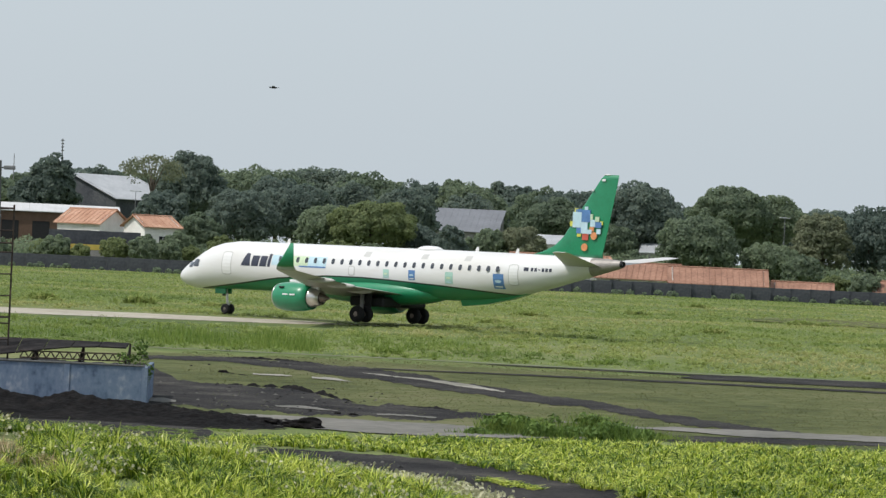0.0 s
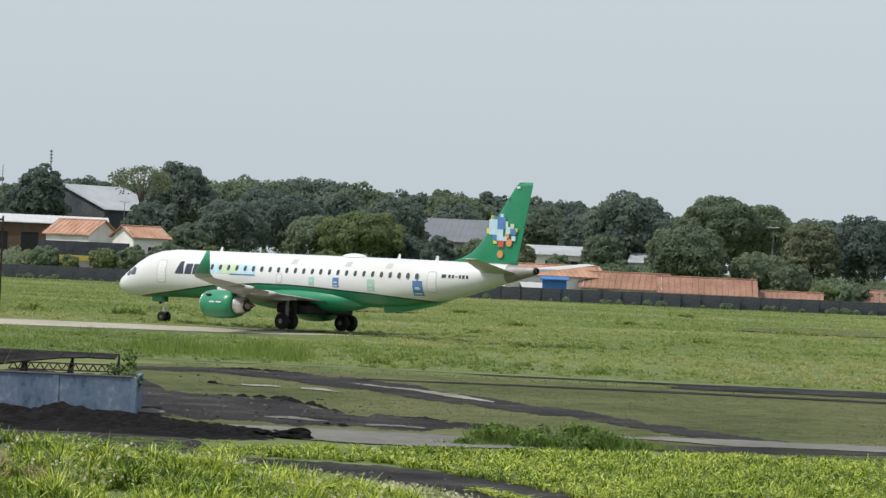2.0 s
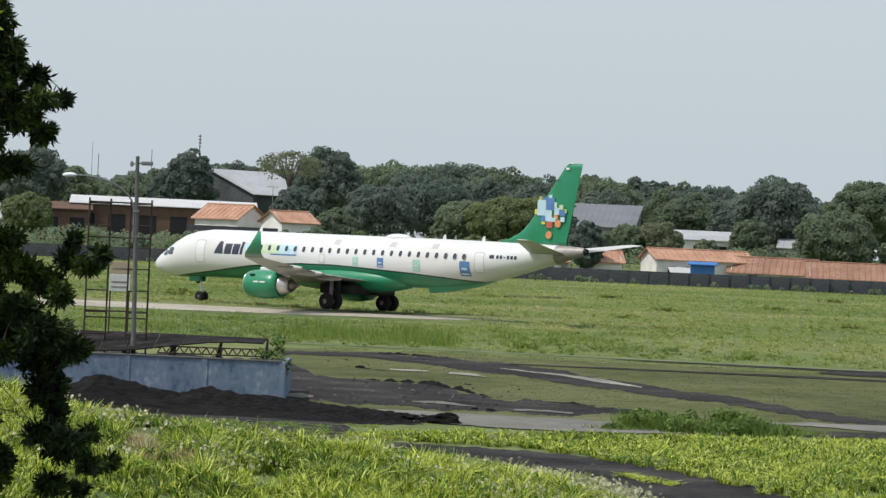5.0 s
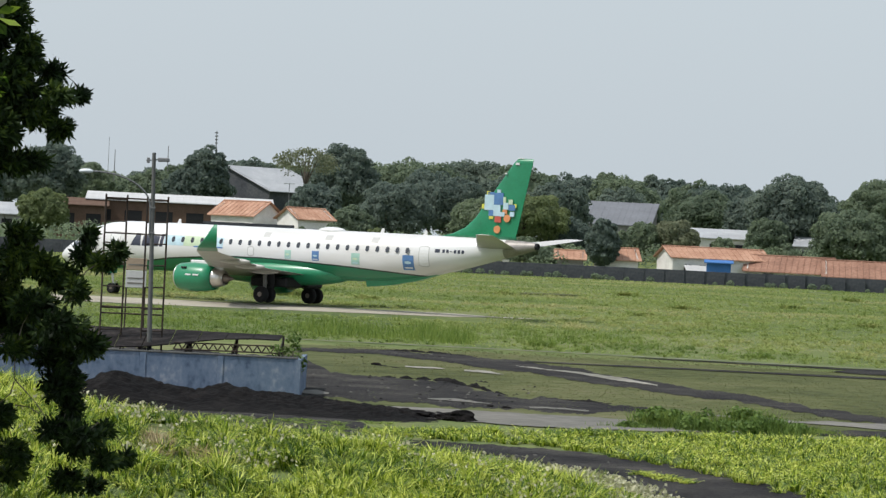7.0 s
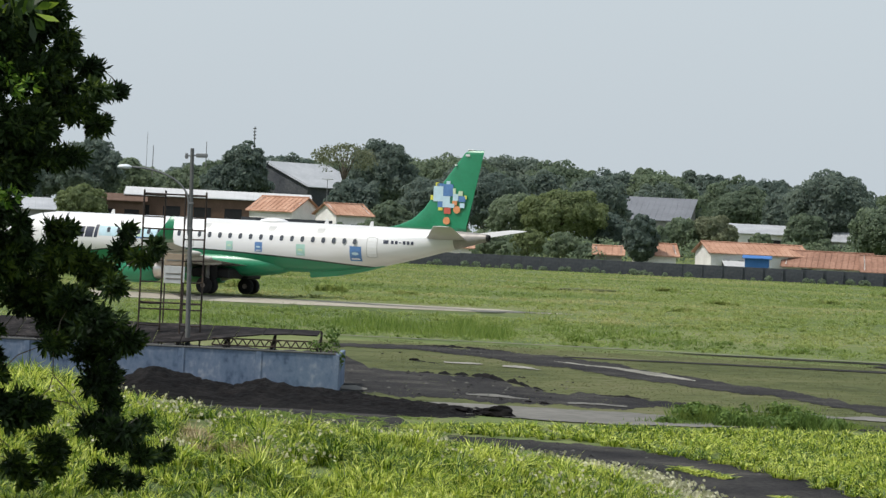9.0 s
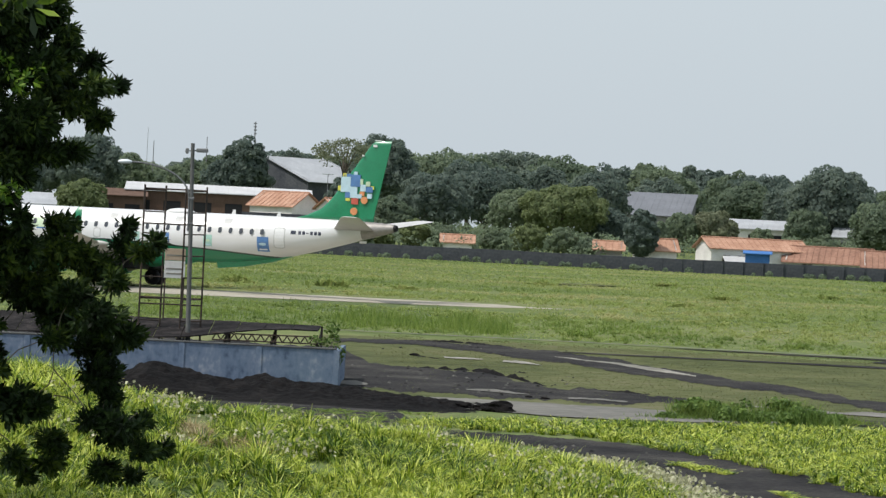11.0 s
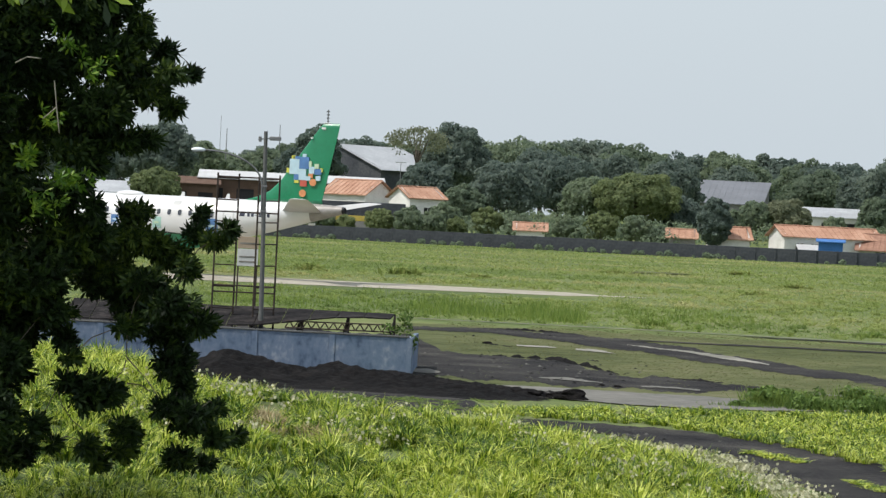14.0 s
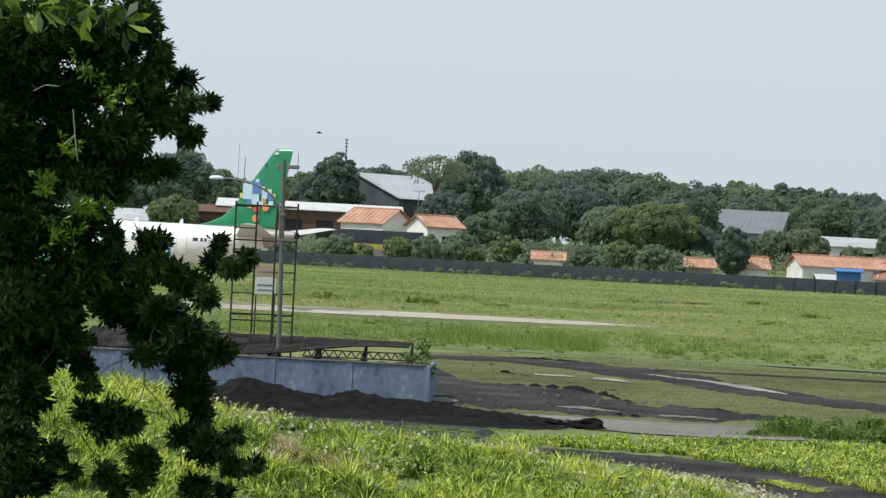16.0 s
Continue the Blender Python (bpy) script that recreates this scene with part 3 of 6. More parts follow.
# ---- growing things: many small leaves or blades in one mesh ----
def quads(name, corners, mat, parent=None, label=""):
    """One mesh of loose four-cornered leaves: corners of shape (n, 4, 3)."""
    c = np.asarray(corners, dtype=np.float32)
    n = len(c)
    me = bpy.data.meshes.new(name)
    me.vertices.add(4 * n)
    me.vertices.foreach_set("co", c.reshape(-1))
    me.loops.add(4 * n)
    me.loops.foreach_set("vertex_index", np.arange(4 * n, dtype=np.int32))
    me.polygons.add(n)
    me.polygons.foreach_set("loop_start", np.arange(0, 4 * n, 4, dtype=np.int32))
    me.update(calc_edges=True)
    me.materials.append(mat)
    ob = new(name, me)
    ob.parent = parent
    if label:
        tagged(ob, label)
    return ob


def unit(v):
    return v / np.maximum(1e-6, np.linalg.norm(v, axis=-1, keepdims=True))


def blades(rng, roots, tall, wide, lean=0.45):
    """Grass blades: tapering, leaning quads with a narrow tip."""
    n = len(roots)
    a = rng.uniform(0, 2 * math.pi, n)
    side = np.stack([np.cos(a), np.sin(a), np.zeros(n)], -1)
    h = tall * rng.uniform(0.55, 1.15, n)
    w = wide * rng.uniform(0.6, 1.3, n)
    b = rng.uniform(0, 2 * math.pi, n)
    k = lean * rng.uniform(0.2, 1.3, n) * h
    tip = roots + np.stack([np.cos(b) * k, np.sin(b) * k, h], -1)
    s = side * w[:, None] / 2
    return np.stack([roots - s, roots + s, tip + s * 0.25, tip - s * 0.25], 1)


def tufts(rng, centres, per, spread, tall, wide):
    """Clumps of drooping blades: each blade rises, then bends outwards; two quads a blade."""
    n = len(centres) * per
    c = np.repeat(centres, per, 0)
    size = np.repeat(rng.uniform(0.55, 1.3, len(centres)), per)
    a = rng.uniform(0, 2 * math.pi, n)
    out = np.stack([np.cos(a), np.sin(a), np.zeros(n)], -1)
    reach = rng.uniform(0.15, 1.0, n) * size
    h = tall * size * rng.uniform(0.6, 1.1, n)
    root = c + out * (spread * 0.35 * reach)[:, None]
    mid = root + out * (spread * 0.45 * reach)[:, None] + np.stack([np.zeros(n), np.zeros(n), h], -1)
    tip = mid + out * (spread * 0.9 * reach)[:, None] + np.stack([np.zeros(n), np.zeros(n), h * rng.uniform(-0.35, 0.75, n)], -1)
    side = np.stack([-np.sin(a), np.cos(a), rng.uniform(-0.4, 0.4, n)], -1) * (wide * rng.uniform(0.6, 1.3, n) / 2)[:, None]
    return np.concatenate([np.stack([root - side * 0.7, root + side * 0.7, mid + side, mid - side], 1), np.stack([mid - side, mid + side, tip + side * 0.15, tip - side * 0.15], 1)])


def scatter(rng, n, a0, a1, d0, d1, keep=None):
    """Ground points, even over the area between two bearings and two distances."""
    out = []
    while len(out) < n:
        az = rng.uniform(a0, a1)
        d = math.sqrt(rng.uniform(d0 * d0, d1 * d1))
        if keep is None or keep(az, d):
            out.append(ground_at(az, d, -0.03))
    return np.array(out)


def grass_edge(az):
    """How far out the bank's grass runs, by bearing; set back to fit the camera's view."""
    return float(np.interp(az, [-9, -1.6, -0.9, -0.13, 0.85, 1.93, 3.0, 4.1, 4.9, 9], [131, 135, 141, 137, 132, 125, 115, 107, 101, 90]))


def leaf_cloud(rng, centres, radii, n, size, flat=1.0, core=None, tilt=0.38):
    """Leaves over the shells of many overlapping clumps, facing outwards and up; none deep inside the core ellipsoid."""
    k = rng.choice(len(centres), n, p=radii ** 2 / (radii ** 2).sum())
    d = unit(rng.normal(size=(n, 3)))
    d[:, 2] = np.abs(d[:, 2]) * np.where(rng.random(n) < 0.72, 1, -1)
    p = centres[k] + d * radii[k][:, None] * np.array([1, 1, flat]) * rng.uniform(0.80, 1.05, n)[:, None]
    if core is not None:
        out = (((p - core[0]) / core[1]) ** 2).sum(1) > 1
        p, d, n = p[out], d[out], int(out.sum())
    nrm = unit(d + rng.normal(size=(n, 3)) * tilt)
    u = unit(np.cross(nrm, rng.normal(size=(n, 3))))
    v = np.cross(nrm, u)
    s = (size * rng.uniform(0.55, 1.3, n))[:, None] / 2
    return np.stack([p - u * s * 1.3, p - v * s * 0.8, p + u * s * 1.3, p + v * s * 0.8], 1)


M_BARK = material("grey_brown_bark", [(0.06, 0.05, 0.04), (0.13, 0.11, 0.09), (0.2, 0.18, 0.15)], 0.9, 1.2, 0.8)
# distance haze put into the far foliage colours: all lifted, dark and green blued
M_TREE_DARK = material("hazed_dark_foliage", [(0.123, 0.166, 0.143), (0.168, 0.213, 0.177), (0.207, 0.255, 0.199)], 0.6, 0.12, grain=0.8, island=0.3, translucent=0.55, random_tint=0.25)
M_TREE_MID = material("hazed_green_foliage", [(0.146, 0.193, 0.132), (0.19, 0.241, 0.157), (0.235, 0.291, 0.177)], 0.6, 0.12, grain=0.8, island=0.3, translucent=0.55, random_tint=0.25)
M_TREE_OLIVE = material("olive_tree_foliage", [(0.162, 0.207, 0.101), (0.213, 0.258, 0.118), (0.263, 0.308, 0.14)], 0.6, 0.12, grain=0.8, island=0.3, translucent=0.55, random_tint=0.2)
M_TREE_PALE = material("sparse_pale_foliage", [(0.146, 0.168, 0.106), (0.196, 0.218, 0.134), (0.246, 0.263, 0.168)], 0.7, 0.12, grain=0.8, island=0.3, translucent=0.45)


def make_tree(seed, az, d, top, r, mat, label, squat=0.62, leaves=4200, size=0.62, clumps=26, name="tree", group="trees beyond the wall", gaps=1.0, skirt=0.0):
    """A broad tree: tapered trunk, limbs and a crown of many clumps. top: its height over the ground; skirt: how low the crown hangs."""
    rng = np.random.default_rng(seed)
    foot = ground_at(az, d, -0.1)
    tree = thing(name, Matrix.Translation(foot), label, "tree", group)
    rh = min(r * squat, top * 0.46) if skirt == 0 else top * (1 - skirt) / 2
    mid = np.array([0, 0, top - rh])
    # rounded lobes spread evenly over the dome, a few stray ones to roughen its outline
    clumps = int(clumps * 1.8)
    k = np.arange(clumps)
    up = 1 - 1.55 * (k + 0.5) / clumps
    turn = k * 2.39996 + rng.uniform(0, 6.28)
    flat = np.sqrt(np.maximum(0, 1 - up * up))
    dirs = unit(np.stack([flat * np.cos(turn), flat * np.sin(turn), up], -1) + rng.normal(size=(clumps, 3)) * 0.16)
    c = mid + dirs * np.array([r, r, rh]) * rng.uniform(0.70, 0.90, clumps)[:, None]
    rad = min(r, rh * 1.3) * rng.uniform(0.10, 0.25, clumps) * gaps
    c[:, 2] = np.minimum(c[:, 2], top - rad * 0.7)
    if gaps > 0.8:
        core = (mid, np.array([r, r, rh]) * 0.62)
        inner = leaf_cloud(rng, mid[None], np.array([r * 0.80]), int(leaves * 1.1), size, rh / r, core, 0.42)
        crown = np.concatenate([inner, leaf_cloud(rng, c, rad, int(leaves * 1.8), size * 0.8, 0.85, core, 0.42)])
    else:
        away = unit(rng.normal(size=(leaves * 2, 3))) * (rng.random(leaves * 2) ** 0.5)[:, None]
        at = c[rng.integers(0, len(c), leaves * 2)] + away * np.array([1.7, 1.7, 0.8])
        crown = leaf_cloud(rng, at, np.full(len(at), 0.12), leaves * 2, size * 0.7, 0.85)
    quads("crown", crown, mat, tree)
    bm = bmesh.new()
    fork = Vector((0, 0, max(0.8, (top - 2 * rh) * 0.9)))
    tr = max(0.12, r * 0.055)
    add_rod(bm, (0, 0, 0), fork, tr * 1.3, tr, 8)
    for k in range(min(7, clumps)):
        add_rod(bm, fork, Vector(c[k]), tr * 0.55, tr * 0.12, 5)
    part("trunk", bm, M_BARK, tree, "grey-brown trunk and limbs")
    return tree


def make_woods():
    dark, mid = "broad dark-green tree behind the airfield wall", "dense green tree behind the airfield wall"
    rng = random.Random(4)
    az = -9.0
    k = 100
    while az < 9.6:
        el = 0.05 + float(np.interp(az, [-9, -6.3, -5.2, -4.8, -4.4, -3.9, -3.4, -2.9, -2.3, -1.8, -0.9, -0.1, 0.7, 1.0, 1.5, 2.0, 2.3, 2.7, 3.0, 3.3, 3.6, 3.9, 4.9, 6, 7, 9], [1.0, 1.05, 1.05, 1.05, 0.74, 0.72, 0.88, 0.98, 1.0, 0.95, 1.06, 1.12, 1.16, 1.04, 1.06, 1.05, 0.98, 1.08, 1.0, 1.08, 1.0, 0.92, 0.86, 0.86, 0.84, 0.88])) + rng.uniform(-0.04, 0.035)
        d = rng.uniform(990, 1120)
        top = EYE[2] + d * math.tan(radians(el)) - ground_at(az, d).z
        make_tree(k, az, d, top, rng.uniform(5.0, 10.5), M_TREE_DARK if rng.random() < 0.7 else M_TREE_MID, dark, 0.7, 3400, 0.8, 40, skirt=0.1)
        az += rng.uniform(0.24, 0.40)
        k += 1
    # bearing, distance, elevation of the top, crown radius, foliage, skirt, leaves
    front = [
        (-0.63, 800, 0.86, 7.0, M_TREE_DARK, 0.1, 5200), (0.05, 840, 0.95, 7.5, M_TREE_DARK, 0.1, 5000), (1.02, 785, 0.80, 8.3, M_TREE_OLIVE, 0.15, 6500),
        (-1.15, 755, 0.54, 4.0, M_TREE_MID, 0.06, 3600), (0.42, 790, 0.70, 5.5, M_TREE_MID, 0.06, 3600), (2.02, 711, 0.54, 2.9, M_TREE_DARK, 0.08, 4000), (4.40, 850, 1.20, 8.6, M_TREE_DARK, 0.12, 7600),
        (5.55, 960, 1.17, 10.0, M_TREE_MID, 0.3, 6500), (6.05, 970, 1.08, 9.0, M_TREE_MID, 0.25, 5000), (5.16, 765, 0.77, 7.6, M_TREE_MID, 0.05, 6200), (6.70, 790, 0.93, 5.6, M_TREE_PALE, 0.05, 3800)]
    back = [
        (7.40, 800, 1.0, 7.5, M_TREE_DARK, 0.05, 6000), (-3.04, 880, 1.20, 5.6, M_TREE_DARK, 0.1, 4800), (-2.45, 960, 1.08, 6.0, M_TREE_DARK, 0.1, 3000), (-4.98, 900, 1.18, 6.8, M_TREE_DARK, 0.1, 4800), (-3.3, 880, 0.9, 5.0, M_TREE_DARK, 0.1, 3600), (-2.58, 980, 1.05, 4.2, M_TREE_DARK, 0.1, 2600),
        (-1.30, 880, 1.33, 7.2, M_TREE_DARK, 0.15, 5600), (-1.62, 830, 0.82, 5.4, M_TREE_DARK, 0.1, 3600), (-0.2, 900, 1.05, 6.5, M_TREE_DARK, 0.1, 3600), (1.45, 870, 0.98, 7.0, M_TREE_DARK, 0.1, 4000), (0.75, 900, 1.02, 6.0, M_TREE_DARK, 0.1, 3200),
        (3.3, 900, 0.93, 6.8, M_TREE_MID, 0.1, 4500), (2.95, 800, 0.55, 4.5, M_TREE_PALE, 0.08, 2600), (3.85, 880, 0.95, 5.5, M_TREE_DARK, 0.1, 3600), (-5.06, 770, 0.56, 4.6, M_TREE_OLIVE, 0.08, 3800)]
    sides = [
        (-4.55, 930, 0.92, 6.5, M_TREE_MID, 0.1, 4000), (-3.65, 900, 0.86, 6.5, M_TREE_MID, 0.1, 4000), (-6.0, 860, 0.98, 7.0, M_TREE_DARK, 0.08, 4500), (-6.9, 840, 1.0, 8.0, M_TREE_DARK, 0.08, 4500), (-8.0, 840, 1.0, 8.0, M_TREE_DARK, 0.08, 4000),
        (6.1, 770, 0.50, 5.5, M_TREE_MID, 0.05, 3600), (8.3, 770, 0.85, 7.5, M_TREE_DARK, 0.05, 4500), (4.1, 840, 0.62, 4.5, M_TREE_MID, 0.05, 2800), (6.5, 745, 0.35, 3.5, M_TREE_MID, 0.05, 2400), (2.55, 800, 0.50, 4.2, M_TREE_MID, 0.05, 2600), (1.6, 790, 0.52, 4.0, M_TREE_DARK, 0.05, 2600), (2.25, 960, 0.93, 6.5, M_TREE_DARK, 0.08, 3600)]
    for i, (az, d, el, r, m, skirt, n) in enumerate(front + back + sides):
        top = EYE[2] + d * math.tan(radians(el)) - ground_at(az, d).z
        label = {M_TREE_OLIVE: "olive-green spreading tree behind the airfield wall", M_TREE_PALE: "thin pale-leaved tree behind the airfield wall"}.get(m, mid if m is M_TREE_MID else dark)
        make_tree(300 + i, az, d, top, r, m, label, 0.7, n, 0.55 if d < 820 else 0.62, 46, skirt=skirt)
    # an open-crowned tree with bare limbs
    d, az = 845, -1.78
    top = EYE[2] + d * math.tan(radians(1.24)) - ground_at(az, d).z
    make_tree(401, az, d, top, 6.2, M_TREE_PALE, "open-crowned tree with bare grey limbs showing", 0.5, 1500, 0.5, 30, gaps=0.62)
    # scrub along the wall
    rows = [(-3.1, 720, 0.12, 2.4), (-1.85, 709, 0.24, 2.6), (-2.35, 722, 0.10, 1.6), (-0.85, 722, 0.28, 2.6), (-0.45, 722, 0.22, 2.8), (0.15, 722, 0.2, 2.6), (0.6, 725, 0.3, 3.0), (1.05, 725, 0.25, 2.8), (1.35, 718, 0.12, 2.0), (-1.25, 720, 0.12, 2.0), (3.55, 760, 0.38, 2.6), (4.35, 740, 0.32, 2.6), (6.9, 722, 0.12, 2.4), (7.3, 720, 0.16, 2.8), (-3.7, 720, 0.1, 2.4), (-4.3, 720, 0.12, 2.6), (2.25, 740, 0.42, 2.2), (-2.95, 713, 0.17, 2.6), (-2.2, 712, 0.2, 2.4), (-1.55, 714, 0.18, 2.6), (-1.4, 722, 0.3, 3.0), (-2.65, 712, 0.08, 1.8)]
    for i, (az, d, el, r) in enumerate(rows):
        top = EYE[2] + d * math.tan(radians(el)) - ground_at(az, d).z
        make_tree(500 + i, az, d, top, r, M_TREE_MID if i % 3 else M_TREE_OLIVE, "leafy shrub behind the airfield wall", 0.7, 1300, 0.45, 14, "shrub", "shrubs along the wall", 1.1, 0.05)


def make_undergrowth():
    """Scrub that fills the slope behind the wall, under and between the trees."""
    rng = np.random.default_rng(77)
    n = 900
    az, d = rng.uniform(-9, 9.5, n), rng.uniform(712, 835, n)
    keep = np.ones(n, bool)
    for a0, a1, d0 in ((-3.1, -1.3, 700), (2.4, 6.9, 700), (-4.7, -2.1, 770), (1.9, 2.5, 700)):
        keep &= ~((az > a0) & (az < a1) & (d > d0) & (d < d0 + 62))
    az, d = az[keep], d[keep]
    rad = rng.uniform(0.9, 2.1, len(az))
    c = np.array([ground_at(a, q, r * 0.7) for a, q, r in zip(az, d, rad)])
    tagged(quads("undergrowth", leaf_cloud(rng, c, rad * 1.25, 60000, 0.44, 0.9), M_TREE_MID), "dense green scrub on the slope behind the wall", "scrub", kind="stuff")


def make_wall_scrub():
    """Weeds and creepers at the foot of the boundary wall."""
    rng = np.random.default_rng(78)
    n = 110
    x = rng.uniform(-105, 112, n)
    rad = rng.uniform(0.25, 0.75, n)
    c = np.array([(a, 685.5 + 7 * math.sin(a * 0.05), height(a, 688) + r * 0.4) for a, r in zip(x, rad)])
    c[:, 1] = 692.6 - 14 * np.sin(((x + 115.9) / 3.05 - 10) * 0.045) - rad
    tagged(quads("wall_scrub", leaf_cloud(rng, c, rad, 9000, 0.26, 0.9), M_TREE_MID), "low weeds along the foot of the boundary wall", "scrub", kind="stuff")


def make_grass():
    rng = np.random.default_rng(7)
    # tall grass on the near bank
    bank = lambda az, d: d < grass_edge(az) and noise.noise((az * 1.3, d * 0.11, 2.0)) > -0.55
    cs = scatter(rng, 4600, -8.6, 5.0, 74, 147, bank)
    near_grass = quads("tall_grass", tufts(rng, cs, 38, 0.27, 0.25, 0.031), M_BLADE)
    tagged(near_grass, "tall bright-green sunlit grass on the near bank", "grass", kind="stuff")
    # bigger tussocks, and a short sward between them
    cs = scatter(rng, 900, -8.6, 3.0, 76, 140, lambda az, d: bank(az, d) and noise.noise((az * 1.7, d * 0.16, 6.0)) > -0.05)
    tagged(quads("grass_tussocks", tufts(rng, cs, 84, 0.44, 0.34, 0.031), M_BLADE), "long tufts of bright grass on the bank", "grass", kind="stuff")
    roots = scatter(rng, 30000, -8.6, 5.0, 74, 147, bank)
    tagged(quads("short_grass", blades(rng, roots, 0.16, 0.05, 1.2), M_BLADE), "short green sward on the bank", "grass", kind="stuff")
    # the strip beyond the dark track
    keep = lambda az, d: float(np.interp(az, [-0.9, 1.4, 4.9, 9], [151, 150, 129, 115])) < d < float(np.interp(az, [-0.9, 0.3, 1.4, 3.8, 5.2, 10], [153, 157, 159.5, 162.5, 165, 168]))
    cs = scatter(rng, 3000, -0.9, 9.5, 118, 170, keep)
    tagged(quads("verge_grass", tufts(rng, cs, 28, 0.3, 0.19, 0.042), M_BLADE), "bright green grass verge beside the dark track", "grass", kind="stuff")
    # rough field out to the wall
    field = lambda az, d: not (288 < d < 312 and az < 0.6) and noise.noise((az * 2.2, d * 0.03, 5.0)) > -0.5
    roots = scatter(rng, 80000, -8.5, 9.5, 240, 420, field)
    tagged(quads("field_grass", blades(rng, roots, 0.14, 0.10, 1.8), M_FIELD), "rough green grass of the airfield", "grass", kind="stuff")
    roots = scatter(rng, 64000, -8.5, 9.5, 420, 692, field)
    tagged(quads("far_field_grass", blades(rng, roots, 0.17, 0.20, 1.9), M_FIELD), "rough green grass towards the airfield wall", "grass", kind="stuff")
    def upper(az):
        """The near and far edge of the upper track at a bearing."""
        at = [-1.8, 0.1, 1.12, 1.83, 2.7, 3.71, 4.86, 5.86, 9.5]
        return float(np.interp(az, at, [223, 218, 211, 206, 198, 193, 185, 179, 172])), float(np.interp(az, at, [230, 229, 224.5, 219, 209, 201, 191, 184.5, 178]))

    bare = lambda az, d: upper(az)[0] < d < upper(az)[1] or (az < 2.5 and d < float(np.interp(az, [-1.75, -1.33, -0.6, 0.17, 0.85, 2.3], [217, 203, 200, 198, 188.5, 186])))
    track = lambda az, d: noise.noise((az * 1.1, d * 0.06, 8.0)) > -0.45 and (not (bare(az, d) or 222.6 < d < 226.4) or (noise.noise((az * 3.1, d * 0.2, 1.0)) > 0.12 and rng.random() < 0.3))
    roots = scatter(rng, 42000, -1.3, 9.5, 176, 236, track)
    tagged(quads("sparse_grass", blades(rng, roots, 0.075, 0.075, 1.8), M_THIN), "thin low grass between the dark tracks", "grass", kind="stuff")
    # a belt of taller grass before the taxiway, and loose clumps
    belt = [(az, d, 0.9, 1.0) for az, d in zip(rng.uniform(-1.7, 0.4, 46), rng.uniform(244, 262, 46))] + [(az, d, 0.5, 1.2) for az, d in zip(rng.uniform(-4.4, 3.0, 90), rng.uniform(242, 285, 90))]
    corners = []
    for az, d, h, w in belt:
        p = np.array(ground_at(az, d, -0.05))
        corners.append(blades(rng, p + rng.normal(size=(45, 3)) * np.array([w * 0.5, w * 0.5, 0]), h * rng.uniform(0.3, 1.0), 0.06, 0.5))
    tagged(quads("reed_belt", np.concatenate(corners), M_BELT), "belt of taller green grass before the taxiway", "grass", kind="stuff")
    # clumps that roughen the field
    lush = lambda az, d: not (286 < d < 313 and az < 1.3) and noise.noise((az * 3.4, d * 0.06, 11.0)) > -0.12
    cs = np.concatenate([scatter(rng, 2300, -5.5, 8.5, 240, 330, lush), scatter(rng, 1500, -5.5, 8.5, 330, 480, lush)])
    tagged(quads("field_tufts", tufts(rng, cs, 15, 0.40, 0.17, 0.07), M_FIELD), "clumps of coarser grass over the airfield", "grass", kind="stuff")
    # low grass creeping over the bare strip below the heap
    edge = lambda az, d: noise.noise((az * 3.0, d * 0.25, 21.0)) > -0.02
    cs = scatter(rng, 420, -5.5, -0.3, 140, 161, edge)
    tagged(quads("edge_grass", tufts(rng, cs, 18, 0.34, 0.10, 0.045), M_BELT), "low grass creeping over the bare strip", "grass", kind="stuff")
    # grass that survives between the wheel ruts of the near track
    rut = [(az + rng.normal() * 0.05, d + rng.normal() * 0.45) for line in ([(2.6, 136), (3.27, 134)], [(3.94, 127.5), (4.6, 121.5)]) for az, d in zip(np.linspace(line[0][0], line[1][0], 60), np.linspace(line[0][1], line[1][1], 60))]
    tagged(quads("rut_grass", tufts(rng, np.array([ground_at(az, d, 0.02) for az, d in rut]), 16, 0.26, 0.07, 0.04), M_BLADE), "low grass between the ruts of the track", "grass", kind="stuff")
    dry = [(-3.49, 105.75, 26), (-3.42, 104.6, 14), (-2.85, 103.6, 8)]
    cs = np.concatenate([np.array([ground_at(az + rng.normal() * 0.10, d + rng.normal() * 0.7, 0.06) for _ in range(n)]) for az, d, n in dry])
    tagged(quads("dry_grass", tufts(rng, cs, 30, 0.3, 0.24, 0.03), M_STRAW), "patch of dry straw-coloured grass on the bank", "grass", kind="stuff")
    # flowers
    keep = lambda az, d: d < grass_edge(az) - 1 and d > grass_edge(az) - 34 and noise.noise((az * 2.5, d * 0.25, 4.0)) > -0.1
    crest = lambda az, d: grass_edge(az) - 9 < d < grass_edge(az) - 0.5 and noise.noise((az * 3.5, d * 0.3, 9.0)) > -0.15
    heads = np.concatenate([scatter(rng, 150, -5.5, 4.0, 85, 132, keep), scatter(rng, 560, -4.8, 4.2, 85, 147, crest)])
    p = np.repeat(heads, 13, 0) + rng.normal(size=(len(heads) * 13, 3)) * np.array([0.32, 0.6, 0])
    p[:, 2] += rng.uniform(0.38, 0.56, len(p))
    s = 0.045
    u = unit(rng.normal(size=(len(p), 3))) * s
    v = unit(np.cross(u, rng.normal(size=(len(p), 3)))) * s
    tagged(quads("wild_flowers", np.concatenate([np.stack([p - u, p - v, p + u, p + v], 1), np.stack([p - v + u * 0.3, p - u * 0.9, p + v, p + u], 1)]), M_FLOWER), "small white wild flowers among the grass", "flowers", kind="stuff")


